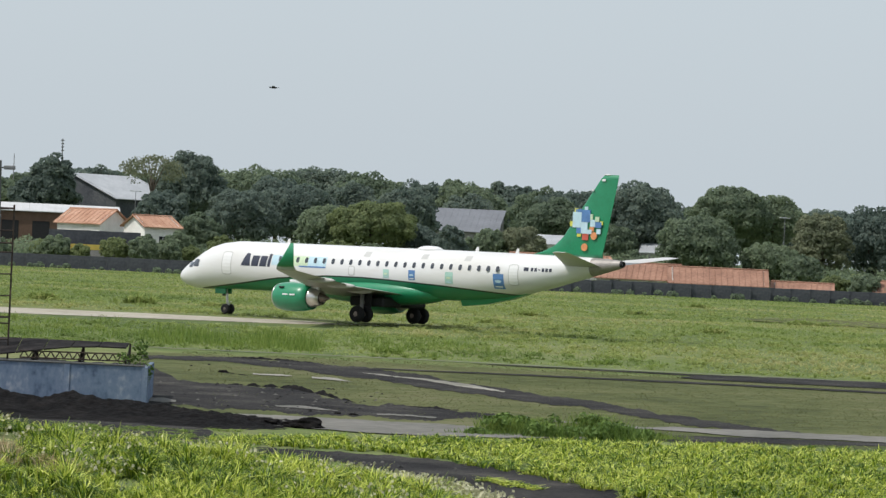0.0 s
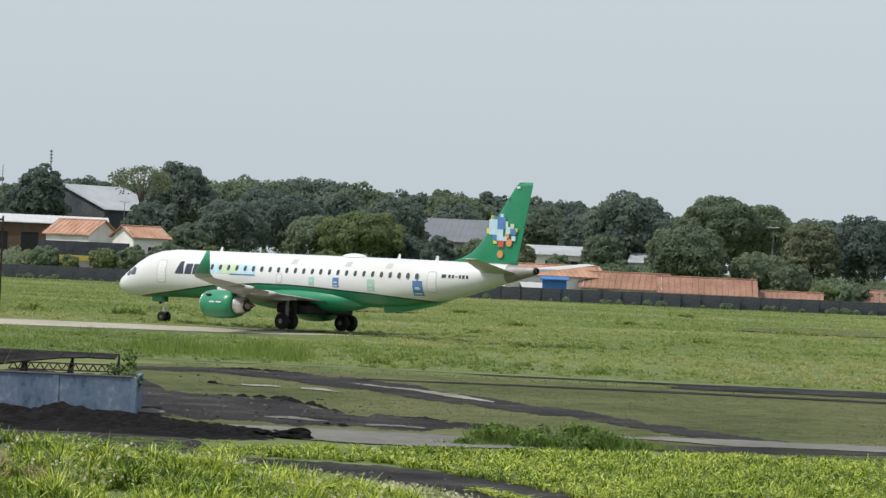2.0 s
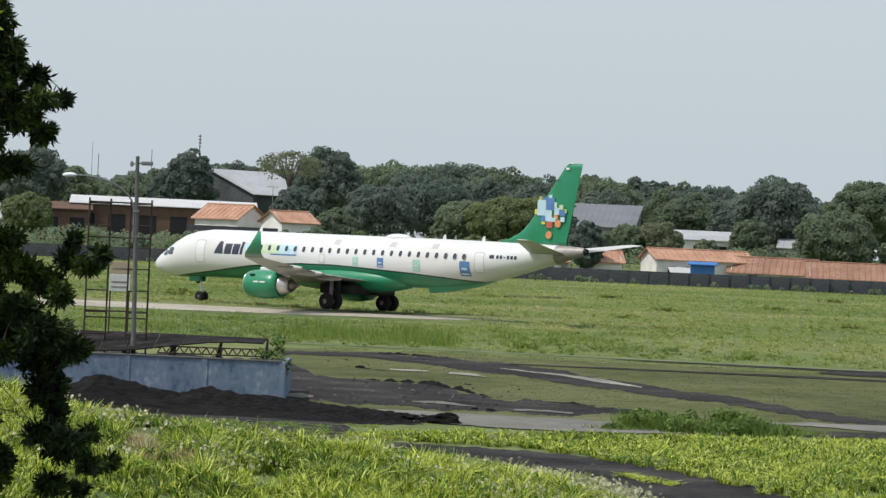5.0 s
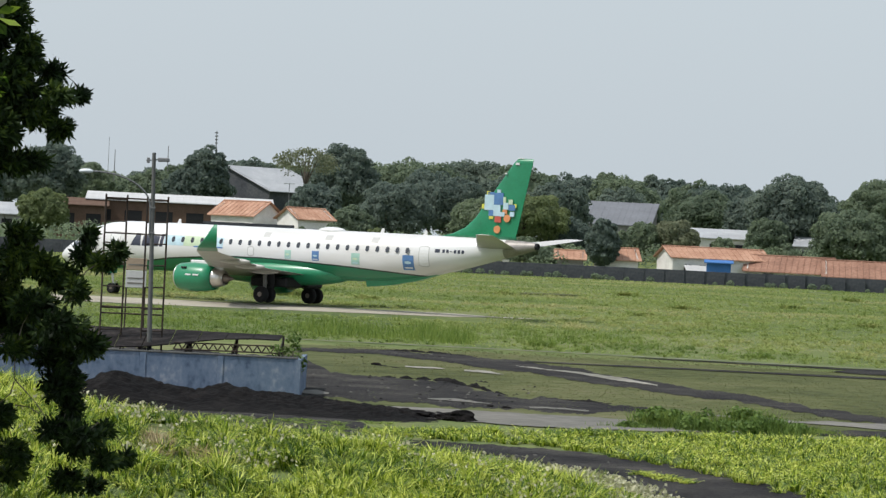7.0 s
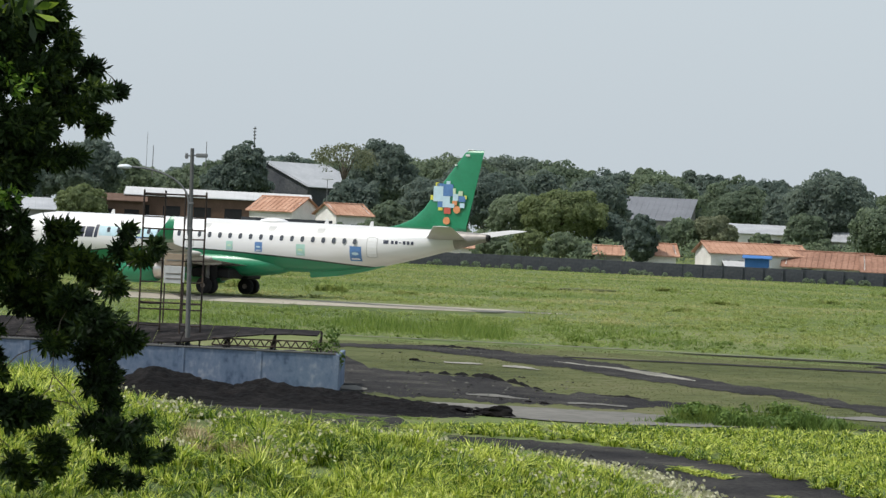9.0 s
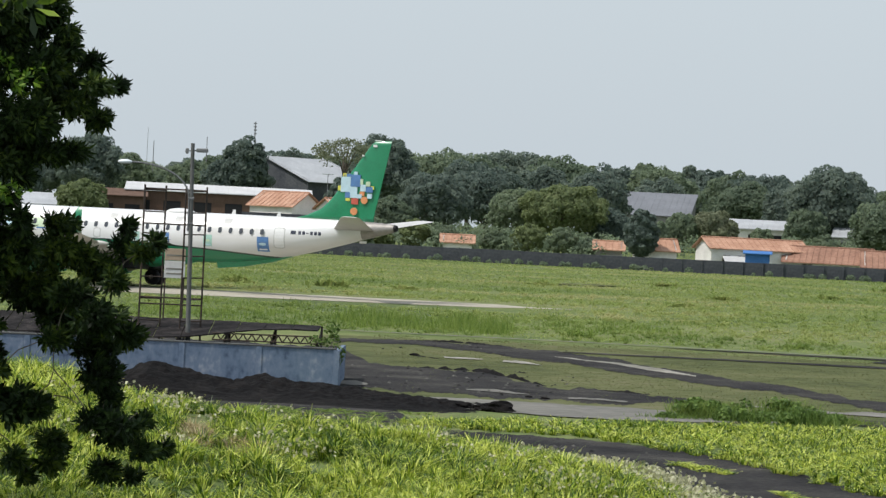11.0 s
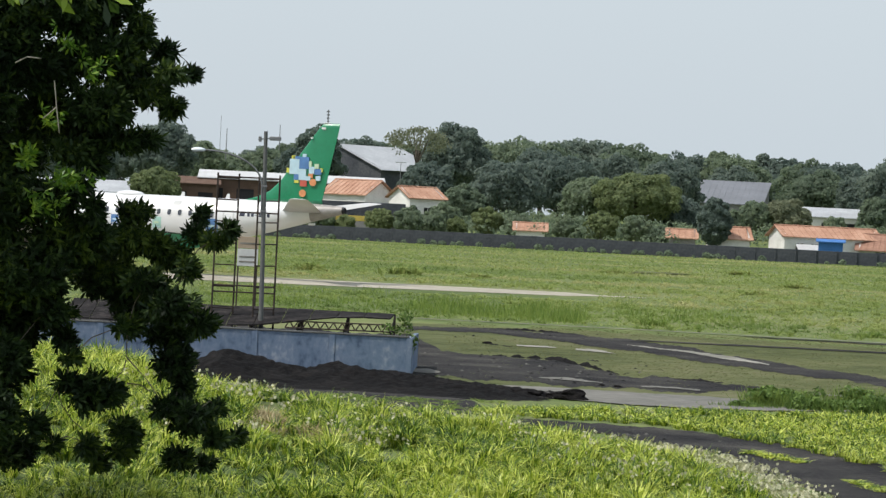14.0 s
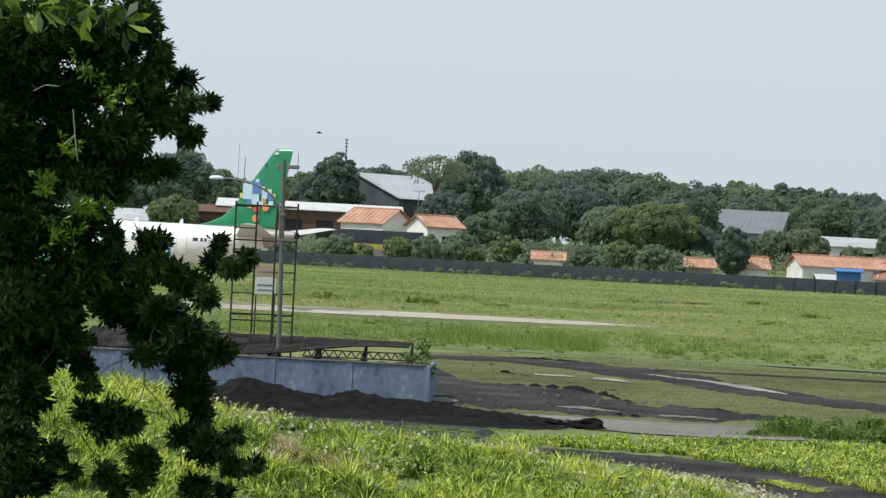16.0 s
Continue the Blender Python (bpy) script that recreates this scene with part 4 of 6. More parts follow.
def make_weeds():
    """Single bushes and weed clumps that stand out of the grass."""
    rows = [(1.29, 246, 0.5, 0.75), (4.06, 246, 0.36, 0.7), (-1.86, 179.6, 3.5, 0.95), (5.4, 330, 0.8, 1.2), (2.6, 330, 0.7, 1.0), (3.1, 380, 0.9, 1.3), (-1.9, 345, 1.1, 1.6), (-3.05, 345, 1.0, 1.4), (4.4, 420, 0.9, 1.4), (-0.95, 350, 0.7, 1.0), (2.3, 460, 0.9, 1.4), (5.2, 520, 0.9, 1.6), (0.8, 420, 0.8, 1.5), (6.6, 400, 0.8, 1.6)]
    for i, (az, d, h, r) in enumerate(rows):
        rng = np.random.default_rng(900 + i)
        h *= 0.6 if d > 300 else 1
        w = thing("weed", Matrix.Translation(ground_at(az, d, -0.05)), "leafy green weed clump standing out of the grass", "plant", "weeds on the airfield")
        if h < 2:
            wide = 0.05 if d < 300 else 0.12
            quads("tuft", tufts(rng, rng.normal(size=(14, 3)) * np.array([r * 0.5, r * 0.5, 0]), 18, wide * 6, h * (0.6 if d < 300 else 0.75), wide), M_BELT if d < 300 else M_FIELD, w)
            continue
        n = 12
        c = rng.normal(size=(n, 3)) * np.array([r * 0.42, r * 0.42, 0]) + np.stack([np.zeros(n), np.zeros(n), h * rng.uniform(0.25, 0.8, n)], -1)
        quads("leaves", leaf_cloud(rng, c, np.full(n, 0.30 * min(r, h)), 420, 0.13 if d < 250 else 0.28), M_WEED if d < 300 else M_FIELD, w)
        bm = bmesh.new()
        for k in range(5):
            add_rod(bm, (0, 0, -0.1), Vector(c[k]), 0.02, 0.008, 5)
        part("stems", bm, M_BARK, w)
    # the overgrown heap beside the pale track
    for i in range(9):
        rng = np.random.default_rng(950 + i)
        az = 2.55 + i * 0.28
        d = 167 + (i % 3) * 1.6
        h, r = (0.3 + 0.38 * math.sin(math.pi * (i + 1) / 10)) * (0.55 + 0.7 * ((i * 7) % 4) / 3), 1.0
        w = thing("bush", Matrix.Translation(ground_at(az, d, -0.05)), "low green scrub bush beside the pale track", "bush", "scrub beside the track")
        roots = rng.normal(size=(420, 3)) * np.array([r * 0.55, r * 0.4, 0])
        tagged(quads("grass_clump", blades(rng, roots, h, 0.045, 0.7), M_BELT if i % 3 else M_WEED, w), kind="stuff")
        n = 9
        c = rng.normal(size=(n, 3)) * np.array([r * 0.5, r * 0.35, 0]) + np.stack([np.zeros(n), np.zeros(n), h * rng.uniform(0.3, 0.75, n)], -1)
        quads("leaves", leaf_cloud(rng, c, np.full(n, 0.33 * min(1, h * 1.6)), 520, 0.13), M_WEED, w)


def make_tracks():
    """Taxiway, drain, dark tracks and pale patches, all laid over the ground."""
    dark, pale = "dark strip of asphalt millings", "pale dry patch on the dark track"
    strip("taxiway", [(-9, 292, 307), (-4, 294, 308), (-2, 296, 308.5), (0.2, 299, 308), (0.6, 302, 305), (1.2, 303.3, 304.3)], M_CONCRETE, "pale sunlit concrete taxiway", 0.022, 0.35)
    strip("drain_kerb", [(-2.2, 238.6, 239.2), (3.0, 237.2, 237.8), (9.5, 236.0, 236.6)], M_PALE_TRACK, "thin pale concrete kerb of a drain", 0.050, 0.05, across=2)
    strip("worn_ground", [(-2.0, 176, 232), (0, 174.5, 233), (2.3, 172.5, 232), (5, 170.5, 230), (9.5, 169, 229)], M_WORN, "darker olive worn ground with thin grass", 0.018, 1.4, 260, 24)
    strip("upper_track", [(-1.8, 223.5, 228), (-0.7, 224, 230), (0.1, 218.5, 228.5), (0.78, 213, 225.5), (1.12, 211.5, 224), (1.83, 206, 219), (2.22, 203, 212), (2.7, 198, 209), (3.3, 194, 203), (3.71, 193.5, 201), (4.86, 185, 191), (5.86, 179, 184.5), (6.72, 178, 180.3)], M_DIRT, dark, 0.036, 1.7, 420)
    strip("drain_line", [(1.1, 223.8, 224.6), (2.5, 223.6, 225.2), (5.1, 223.6, 225.6), (7.75, 222.8, 225), (9.5, 222.4, 224.6)], M_DIRT, "dark line of an open drain", 0.05, 0.3, 200, 4)
    # flat strip; the shade inside the drain is put into its dark colour
    strip("drain_gap", [(2.4, 236.2, 236.5), (3.2, 235.4, 236.7), (5.7, 234.0, 235.9)], M_DIRT, "flat dark strip below the kerb, coloured as the drain's shade", 0.03, 0.15, 120, 3)
    strip("dark_yard", [(-9, 150, 222), (-1.75, 180, 217), (-1.33, 179.5, 202), (-0.6, 179, 199.5), (0.17, 177, 198), (0.85, 177, 188.5), (1.56, 177, 187), (2.28, 178.5, 186), (2.7, 181, 183)], M_DIRT, "dark yard of bare millings", 0.026, 2.2, 420)
    strip("pale_track", [(-0.7, 167, 174.5), (0.14, 165.5, 174.8), (0.86, 163.5, 174), (1.93, 163.3, 173.8), (2.8, 164.5, 173), (3.78, 167, 171), (4.3, 169, 171)], M_PALE_TRACK, "grey dusty track", 0.044, 0.5)
    strip("pale_track_end", [(4.6, 178, 179), (4.95, 177.4, 180.2), (5.86, 175, 180.6), (6.9, 176, 180.5), (9.5, 176, 181)], M_PALE_TRACK, "pale dusty end of the track", 0.050, 0.5, 80)
    strip("near_track", [(-9, 131, 166), (-1.6, 137, 166), (-0.9, 149, 160), (-0.62, 147.5, 150), (-0.13, 146, 149.5), (0.85, 142, 149), (1.93, 135, 147), (3.0, 125, 143), (3.5, 121, 142), (4.1, 116, 136), (4.9, 110, 131), (7, 100, 118)], M_DIRT, "dark track of asphalt millings", 0.030, 0.8, 420)
    strip("lower_track", [(4.4, 169, 170), (5.0, 168.5, 173.5), (5.9, 170, 174.8), (7.8, 173, 175.8), (9.5, 174, 176)], M_DIRT, dark, 0.034, 0.5)
    strip("far_track", [(5.0, 230, 231), (5.4, 229, 236), (9.5, 229, 238)], M_DIRT, dark, 0.05, 0.5)
    strip("far_patch", [(0.4, 430, 432), (0.9, 428, 440), (1.5, 432, 444), (1.8, 440, 442)], M_WORN, "bare dark patch in the far grass", 0.1, 2.0)
    strip("bare_patch", [(5.8, 415, 425), (6.6, 405, 450), (9.5, 400, 460)], M_WORN, "bare dark patch in the far grass", 0.1, 3.0)
    for rows in ([(-0.4, 210.5, 211.5), (-0.07, 210, 212), (0.1, 211, 211.5)], [(0.35, 209.5, 210.5), (0.6, 208, 210.5), (0.85, 207.5, 208)], [(1.0, 218, 218.8), (1.44, 214.5, 216), (1.76, 212.5, 214.5), (2.3, 207, 211), (2.8, 204, 205)], [(-0.1, 182, 182.6), (0.3, 181, 183), (0.7, 180.5, 181)], [(1.2, 178.6, 179.4), (1.6, 178.5, 180), (1.95, 178.5, 179)], [(-1.72, 182, 184), (-1.5, 181, 185), (-1.35, 182, 183)], [(3.4, 180, 180.8), (3.9, 178.5, 180.5), (4.6, 177.5, 179)]):
        strip("pale_patch", rows, M_PALE if rows[0][1] > 190 else M_PALE_TRACK, pale, 0.056, 0.8 if rows[0][1] > 190 else 0.45, 110, 3)




def make_ridge(rows, seed):
    """A low crumbling ridge of scraped earth along a track's edge: rows of bearing, distance, height."""
    r = np.array(rows, float)
    n, w = int(60 * (r[-1, 0] - r[0, 0])) + 10, 7
    verts = []
    for az in np.linspace(r[0, 0], r[-1, 0], n):
        d, h = float(np.interp(az, r[:, 0], r[:, 1])), float(np.interp(az, r[:, 0], r[:, 2]))
        d += 0.8 * noise.noise((az * 5, seed, 0))
        h *= max(0.0, 0.38 + 0.45 * noise.noise((az * 9, seed, 3)) + 0.18 * noise.noise((az * 24, seed, 5)))
        for k in range(w):
            v = k / (w - 1)
            verts.append(ground_at(az, d + 2.6 * (v - 0.5), -0.05 + (h + 0.03) * math.sin(math.pi * v) ** 1.3 * (1 + 0.25 * noise.noise((az * 14, v * 3, seed)))))
    faces = [(i * w + k, (i + 1) * w + k, (i + 1) * w + k + 1, i * w + k + 1) for i in range(n - 1) for k in range(w - 1)]
    return tagged(mesh_object("spoil_ridge", verts, faces, M_HEAP), "low crumbling ridge of scraped dark earth", "heap", "spoil ridges")


def make_ridges():
    make_ridge([(-0.75, 200, 0.15), (-0.1, 199.5, 0.3), (0.2, 198, 0.42), (0.6, 193, 0.32), (0.95, 188.5, 0.1)], 1.0)
    make_ridge([(-0.8, 229.5, 0.1), (-0.45, 230.5, 0.3), (0.1, 229, 0.22), (0.6, 226.5, 0.08)], 2.0)
    make_ridge([(1.5, 187.3, 0.08), (1.9, 187, 0.25), (2.3, 186, 0.1)], 3.0)
    make_ridge([(-0.95, 212.5, 0.05), (-0.6, 211, 0.18), (-0.35, 209, 0.05)], 4.0)


def make_stones():
    """Loose stones and clods strewn over the dark yard and tracks."""
    rng = np.random.default_rng(31)
    verts, faces = [], []
    spots = [(-1.6, 1.6, 178, 200, 110), (-1.2, 1.2, 216, 229, 40), (-0.5, 4.5, 118, 150, 70)]
    for a0, a1, d0, d1, n in spots:
        for _ in range(n):
            az, d = rng.uniform(a0, a1), rng.uniform(d0, d1)
            if d0 < 130 and d < grass_edge(az):
                continue
            p, s = ground_at(az, d, 0.05), rng.uniform(0.03, 0.09)
            k = len(verts)
            for q in ((1, 0, 0), (0, 1, 0), (-1, 0, 0), (0, -1, 0), (0, 0, 0.8)):
                verts.append((p.x + q[0] * s * rng.uniform(0.7, 1.5), p.y + q[1] * s, p.z - 0.02 + q[2] * s))
            faces += [(k, k + 1, k + 4), (k + 1, k + 2, k + 4), (k + 2, k + 3, k + 4), (k + 3, k, k + 4)]
    tagged(mesh_object("loose_stones", verts, faces, M_STONE), "loose stones and clods on the dark tracks", "stones", kind="stuff")


# ---- buildings beyond the wall ----
M_WALLDARK = material("stained_dark_wall", [(0.05, 0.054, 0.064), (0.075, 0.08, 0.09), (0.11, 0.115, 0.12)], 0.9, 0.3, 0.5, grain=2)
M_PLASTER = material("white_plaster", [(0.60, 0.585, 0.55), (0.72, 0.70, 0.67), (0.80, 0.785, 0.75)], 0.85, 0.5, 0.2)
M_GREYWALL = material("grey_render", near((0.28, 0.275, 0.27), 0.2), 0.9, 0.4, 0.3)
M_BROWN = material("brown_brick_wall", near((0.13, 0.085, 0.065), 0.25), 0.9, 0.6, 0.5)
M_YELLOW = material("yellow_paint", near((0.55, 0.42, 0.10), 0.15), 0.8, 0.6)
M_BLUEWALL = material("bright_blue_paint", near((0.06, 0.17, 0.42), 0.15), 0.8, 0.6)
M_TILE = material("terracotta_tiles", [(0.30, 0.16, 0.105), (0.42, 0.24, 0.165), (0.52, 0.33, 0.24)], 0.85, 0.35, 0.5, grain=2.5)
M_TILE_OLD = material("weathered_terracotta", [(0.19, 0.105, 0.075), (0.28, 0.155, 0.11), (0.37, 0.215, 0.155)], 0.85, 0.3, 0.5, grain=2.5)
M_TIN = material("pale_sheet_roof", [(0.30, 0.31, 0.325), (0.38, 0.39, 0.405), (0.47, 0.48, 0.49)], 0.5, 0.2, grain=2)
M_TIN_GREY = material("grey_sheet_roof", near((0.165, 0.172, 0.19), 0.15), 0.6, 0.2, grain=2)
M_FIBRE = material("white_sheet_roof", near((0.52, 0.52, 0.52), 0.12), 0.6, 0.25, grain=2)


def zfrom(el, d):
    return EYE[2] + d * math.tan(radians(el))


def gable_roof(w, dp, h, rise, over, along, thick=0.14):
    """Two pitched slabs with thickness; the ridge runs along x or y."""
    bm = bmesh.new()
    a, b = (w, dp) if along == "x" else (dp, w)
    L, half = a / 2 + over, b / 2 + over
    drop = rise * over / (b / 2)
    for s in (1, -1):
        top = [(-L, 0, h + rise), (L, 0, h + rise), (L, s * half, h - drop), (-L, s * half, h - drop)]
        vs = [bm.verts.new(p) for p in top] + [bm.verts.new((p[0], p[1], p[2] - thick)) for p in top]
        for f in ((0, 1, 2, 3), (7, 6, 5, 4), (0, 4, 5, 1), (1, 5, 6, 2), (2, 6, 7, 3), (3, 7, 4, 0)):
            bm.faces.new([vs[i] for i in f])
    bmesh.ops.recalc_face_normals(bm, faces=bm.faces)
    if along == "y":
        bm.transform(Matrix.Rotation(radians(90), 4, "Z"))
    return bm


def tile_courses(w, dp, h, rise, over, along, step=0.9):
    """Raised rolls of tiles running down both slopes."""
    bm = bmesh.new()
    a, b = (w, dp) if along == "x" else (dp, w)
    L, half = a / 2 + over, b / 2 + over
    drop = rise * over / (b / 2)
    n = max(4, int(2 * L / step))
    for k in range(n + 1):
        x = -L + 2 * L * k / n
        for s in (1, -1):
            add_rod(bm, (x, 0, h + rise + 0.02), (x, s * half, h - drop + 0.02), 0.07, n=5)
    add_rod(bm, (-L, 0, h + rise + 0.04), (L, 0, h + rise + 0.04), 0.14, n=6)
    if along == "y":
        bm.transform(Matrix.Rotation(radians(90), 4, "Z"))
    return bm


def walls_with_gables(w, dp, h, rise, along):
    bm = box((-w / 2, -dp / 2, -1.5), (w / 2, dp / 2, h))
    if along == "y":
        for y in (-dp / 2, dp / 2 - 0.2):
            vs = [bm.verts.new(p) for p in ((-w / 2, y, h), (w / 2, y, h), (0, y, h + rise), (-w / 2, y + 0.2, h), (w / 2, y + 0.2, h), (0, y + 0.2, h + rise))]
            for f in ((0, 1, 2), (5, 4, 3), (0, 3, 4, 1), (1, 4, 5, 2), (2, 5, 3, 0)):
                bm.faces.new([vs[i] for i in f])
    else:
        for x in (-w / 2, w / 2 - 0.2):
            vs = [bm.verts.new(p) for p in ((x, -dp / 2, h), (x, dp / 2, h), (x, 0, h + rise), (x + 0.2, -dp / 2, h), (x + 0.2, dp / 2, h), (x + 0.2, 0, h + rise))]
            for f in ((0, 2, 1), (3, 4, 5), (0, 1, 4, 3), (1, 2, 5, 4), (2, 0, 3, 5)):
                bm.faces.new([vs[i] for i in f])
    return bm


def make_house(name, az, d, w, dp, eave_el, ridge_el, wall, roof, label, along="x", turn=0.0, openings=(), over=0.5, category="house", rolls=True, group="buildings beyond the wall"):
    foot = ground_at(az, d)
    h, rise = zfrom(eave_el, d) - foot.z, (ridge_el - eave_el) * d * radians(1)
    ob = thing(name, Matrix.Translation(foot) @ pose(0, 0, 0, 0, 0, turn - az), label, category, group)
    part("wall", walls_with_gables(w, dp, h, rise, along), wall, ob)
    rf = part("roof", gable_roof(w, dp, h, rise, over, along), roof, ob)
    if rolls:
        tagged(part("tile_surface", tile_courses(w, dp, h, rise, over, along), roof, rf), kind="stuff")
    for x, z0, ww, hh in openings:
        f = part("window", box((x - ww / 2, -dp / 2 - 0.05, z0), (x + ww / 2, -dp / 2 + 0.04, z0 + hh)), M_DARK, ob, "dark window opening")
        fr = bmesh.new()
        for lo, hi in (((x - ww / 2 - 0.08, z0 - 0.1), (x + ww / 2 + 0.08, z0)), ((x - ww / 2 - 0.08, z0 + hh), (x + ww / 2 + 0.08, z0 + hh + 0.08)), ((x - 0.04, z0), (x + 0.04, z0 + hh))):
            add_box(fr, (lo[0], -dp / 2 - 0.1, lo[1]), (hi[0], -dp / 2 - 0.02, hi[1]))
        part("window_frame", fr, M_PLASTER, f)
    return ob


def make_shed(name, az, d, w, dp, front_el, back_el, wall, roof, label, turn=0.0, bays=0, group="buildings beyond the wall"):
    """A long shed under one sloping sheet roof with ribs."""
    foot = ground_at(az, d)
    hf, hb = zfrom(front_el, d) - foot.z, zfrom(back_el, d) - foot.z
    ob = thing(name, Matrix.Translation(foot) @ pose(0, 0, 0, 0, 0, turn - az), label, "shed", group)
    bm = bmesh.new()
    p = [(-w / 2, 0), (w / 2, 0), (w / 2, dp), (-w / 2, dp)]
    lo = [bm.verts.new((x, y, -1.5)) for x, y in p]
    hi = [bm.verts.new((x, y, (hf if y == 0 else hb) - 0.1)) for x, y in p]
    for k in range(4):
        bm.faces.new((lo[k], lo[(k + 1) % 4], hi[(k + 1) % 4], hi[k]))
    bm.faces.new(hi)
    part("wall", bm, wall, ob)
    bm = bmesh.new()
    q = [(-w / 2 - 0.4, -0.5, hf - 0.05), (w / 2 + 0.4, -0.5, hf - 0.05), (w / 2 + 0.4, dp + 0.4, hb), (-w / 2 - 0.4, dp + 0.4, hb)]
    a = [bm.verts.new(v) for v in q]
    b = [bm.verts.new((v[0], v[1], v[2] + 0.14)) for v in q]
    bm.faces.new(a[::-1])
    bm.faces.new(b)
    for k in range(4):
        bm.faces.new((a[k], a[(k + 1) % 4], b[(k + 1) % 4], b[k]))
    rf = part("roof", bm, roof, ob)
    bm = bmesh.new()
    n = int(w / 1.1)
    for k in range(n + 1):
        x = -w / 2 - 0.3 + (w + 0.6) * k / n
        add_rod(bm, (x, -0.5, hf + 0.1), (x, dp + 0.4, hb + 0.15), 0.03, n=4)
    tagged(part("sheet_ribbing", bm, roof, rf), kind="stuff")
    for k in range(bays):
        x = -w / 2 + w * (k + 0.5) / bays
        part("opening", box((x - w / bays * 0.28, -0.06, hf * 0.25), (x + w / bays * 0.28, 0.03, hf * 0.75)), M_DARK, ob)
    return ob


def make_town():
    # the airfield's boundary wall, panel by panel between posts
    wall = thing("boundary_wall", Matrix.Identity(4), "long dark weather-stained boundary wall of concrete panels", "wall", kind="structure")
    half = math.sin(radians(9.6)) * 695
    n = 76
    w = 2 * half / n
    me = post = None
    for k in range(n):
        x = -half + w * k
        y = 694 - 14 * math.sin((k - 10) * 0.045)
        z = height(x + w / 2, y) - 0.3
        m = pose(x, y, z + 0.06 * noise.noise((k * 0.3, 0, 0)))
        if me is None:
            first = part("panel", box((0.11, -0.08, 0), (w - 0.11, 0.08, 2.33), 0.02), M_WALLDARK, wall)
            first.matrix_basis, me = m, first.data
            p0 = part("post", box((-0.11, -0.09, 0), (0.11, 0.09, 2.34), 0.03), M_WALLDARK, wall)
            p0.matrix_basis, post = m, p0.data
        else:
            share("panel", me, wall, m)
            share("post", post, wall, m)
    # left group
    make_house("house", -2.50, 742, 8.6, 8.0, 0.345, 0.51, M_PLASTER, M_TILE, "two-storey white house with terracotta roof", "x", -36, [(-3.2, 3.4, 0.9, 1.2), (-1.0, 3.4, 0.9, 1.2), (1.6, 3.2, 1.6, 1.6), (3.5, 3.4, 0.8, 1.2), (-2.2, 0.9, 1.2, 1.3)])
    make_house("house", -1.76, 736, 6.6, 6.4, 0.335, 0.458, M_PLASTER, M_TILE, "white house with low terracotta roof", "x", 32, [(-2.3, 3.2, 1.0, 1.3), (0.2, 3.0, 1.4, 1.5), (2.3, 3.2, 0.9, 1.2)])
    make_shed("warehouse", -3.35, 785, 32, 16, 0.445, 0.55, M_BROWN, M_FIBRE, "long brown-walled warehouse with white sheet roof", 0, 6)
    make_shed("warehouse", -4.6, 778, 9, 10, 0.36, 0.45, M_BROWN, M_BROWN, "low brown brick building", 0, 2)
    make_shed("warehouse", -5.9, 790, 18, 12, 0.2, 0.35, M_GREYWALL, M_TIN, "grey shed with pale sheet roof", 0, 3)
    yl = thing("yard_wall", Matrix.Translation(ground_at(-2.42, 716)), "yellow painted yard wall with grey coping", "wall", "buildings beyond the wall")
    part("wall", box((-4.6, -0.1, -0.5), (4.6, 0.1, zfrom(-0.01, 716) - ground_at(-2.42, 716).z)), M_GREYWALL, yl)
    part("painted_band", box((-4.4, -0.13, zfrom(-0.008, 716) - ground_at(-2.42, 716).z), (4.3, 0.1, zfrom(0.06, 716) - ground_at(-2.42, 716).z)), M_YELLOW, yl, "yellow painted band")
    part("coping", box((-8.0, 2.0, -0.5), (6.5, 2.3, zfrom(0.235, 718) - ground_at(-2.42, 716).z)), M_WALLDARK, yl)
    make_house("hangar", -2.40, 905, 23, 19, 0.66, 0.95, M_WALLDARK, M_TIN, "big barn-like hangar with pale grey sheet roof", "y", -40, [], 0.6, "hangar", False)
    # middle and right group
    make_shed("warehouse", 2.14, 890, 14.5, 14, 0.44, 0.735, M_GREYWALL, M_TIN_GREY, "grey warehouse with sloping sheet roof", -6)
    make_shed("warehouse", 3.75, 850, 22, 12, 0.33, 0.45, M_PLASTER, M_TIN, "low white shed with pale sheet roof", -2, 5)
    make_shed("warehouse", 4.75, 835, 9, 10, 0.28, 0.40, M_GREYWALL, M_TIN, "low grey shed with pale sheet roof", -2, 2)
    make_house("house", 3.42, 716, 16, 7.5, 0.085, 0.205, M_PLASTER, M_TILE, "long white house with terracotta gable roof", "x", 20, [(-5.5, 1.2, 1.2, 1.1), (-3.0, 1.2, 1.0, 1.1)])
    aw = box((-2.1, -0.05, -0.06), (2.1, 2.2, 0.06), 0.02)
    aw.transform(pose(-4.2, -6.0, 1.0, 32, 0, 0))
    part("awning", aw, M_FIBRE, bpy.data.objects["house.002"], "white sloping awning")
    make_house("house", 2.2, 716, 6.0, 6, 0.02, 0.15, M_PLASTER, M_TILE, "small house with orange tiled roof", "x", 10)
    make_house("house", 1.62, 718, 4.2, 5, 0.0, 0.09, M_GREYWALL, M_TILE, "small house with orange tiled roof", "x", 0)
    make_house("house", -0.30, 716, 4.6, 5, -0.005, 0.075, M_PLASTER, M_TILE, "small house with orange tiled roof", "x", 0)
    make_shed("lean_to", 3.50, 704, 3.8, 3, 0.02, 0.05, M_BLUEWALL, M_BLUEWALL, "bright blue lean-to shed", 0)
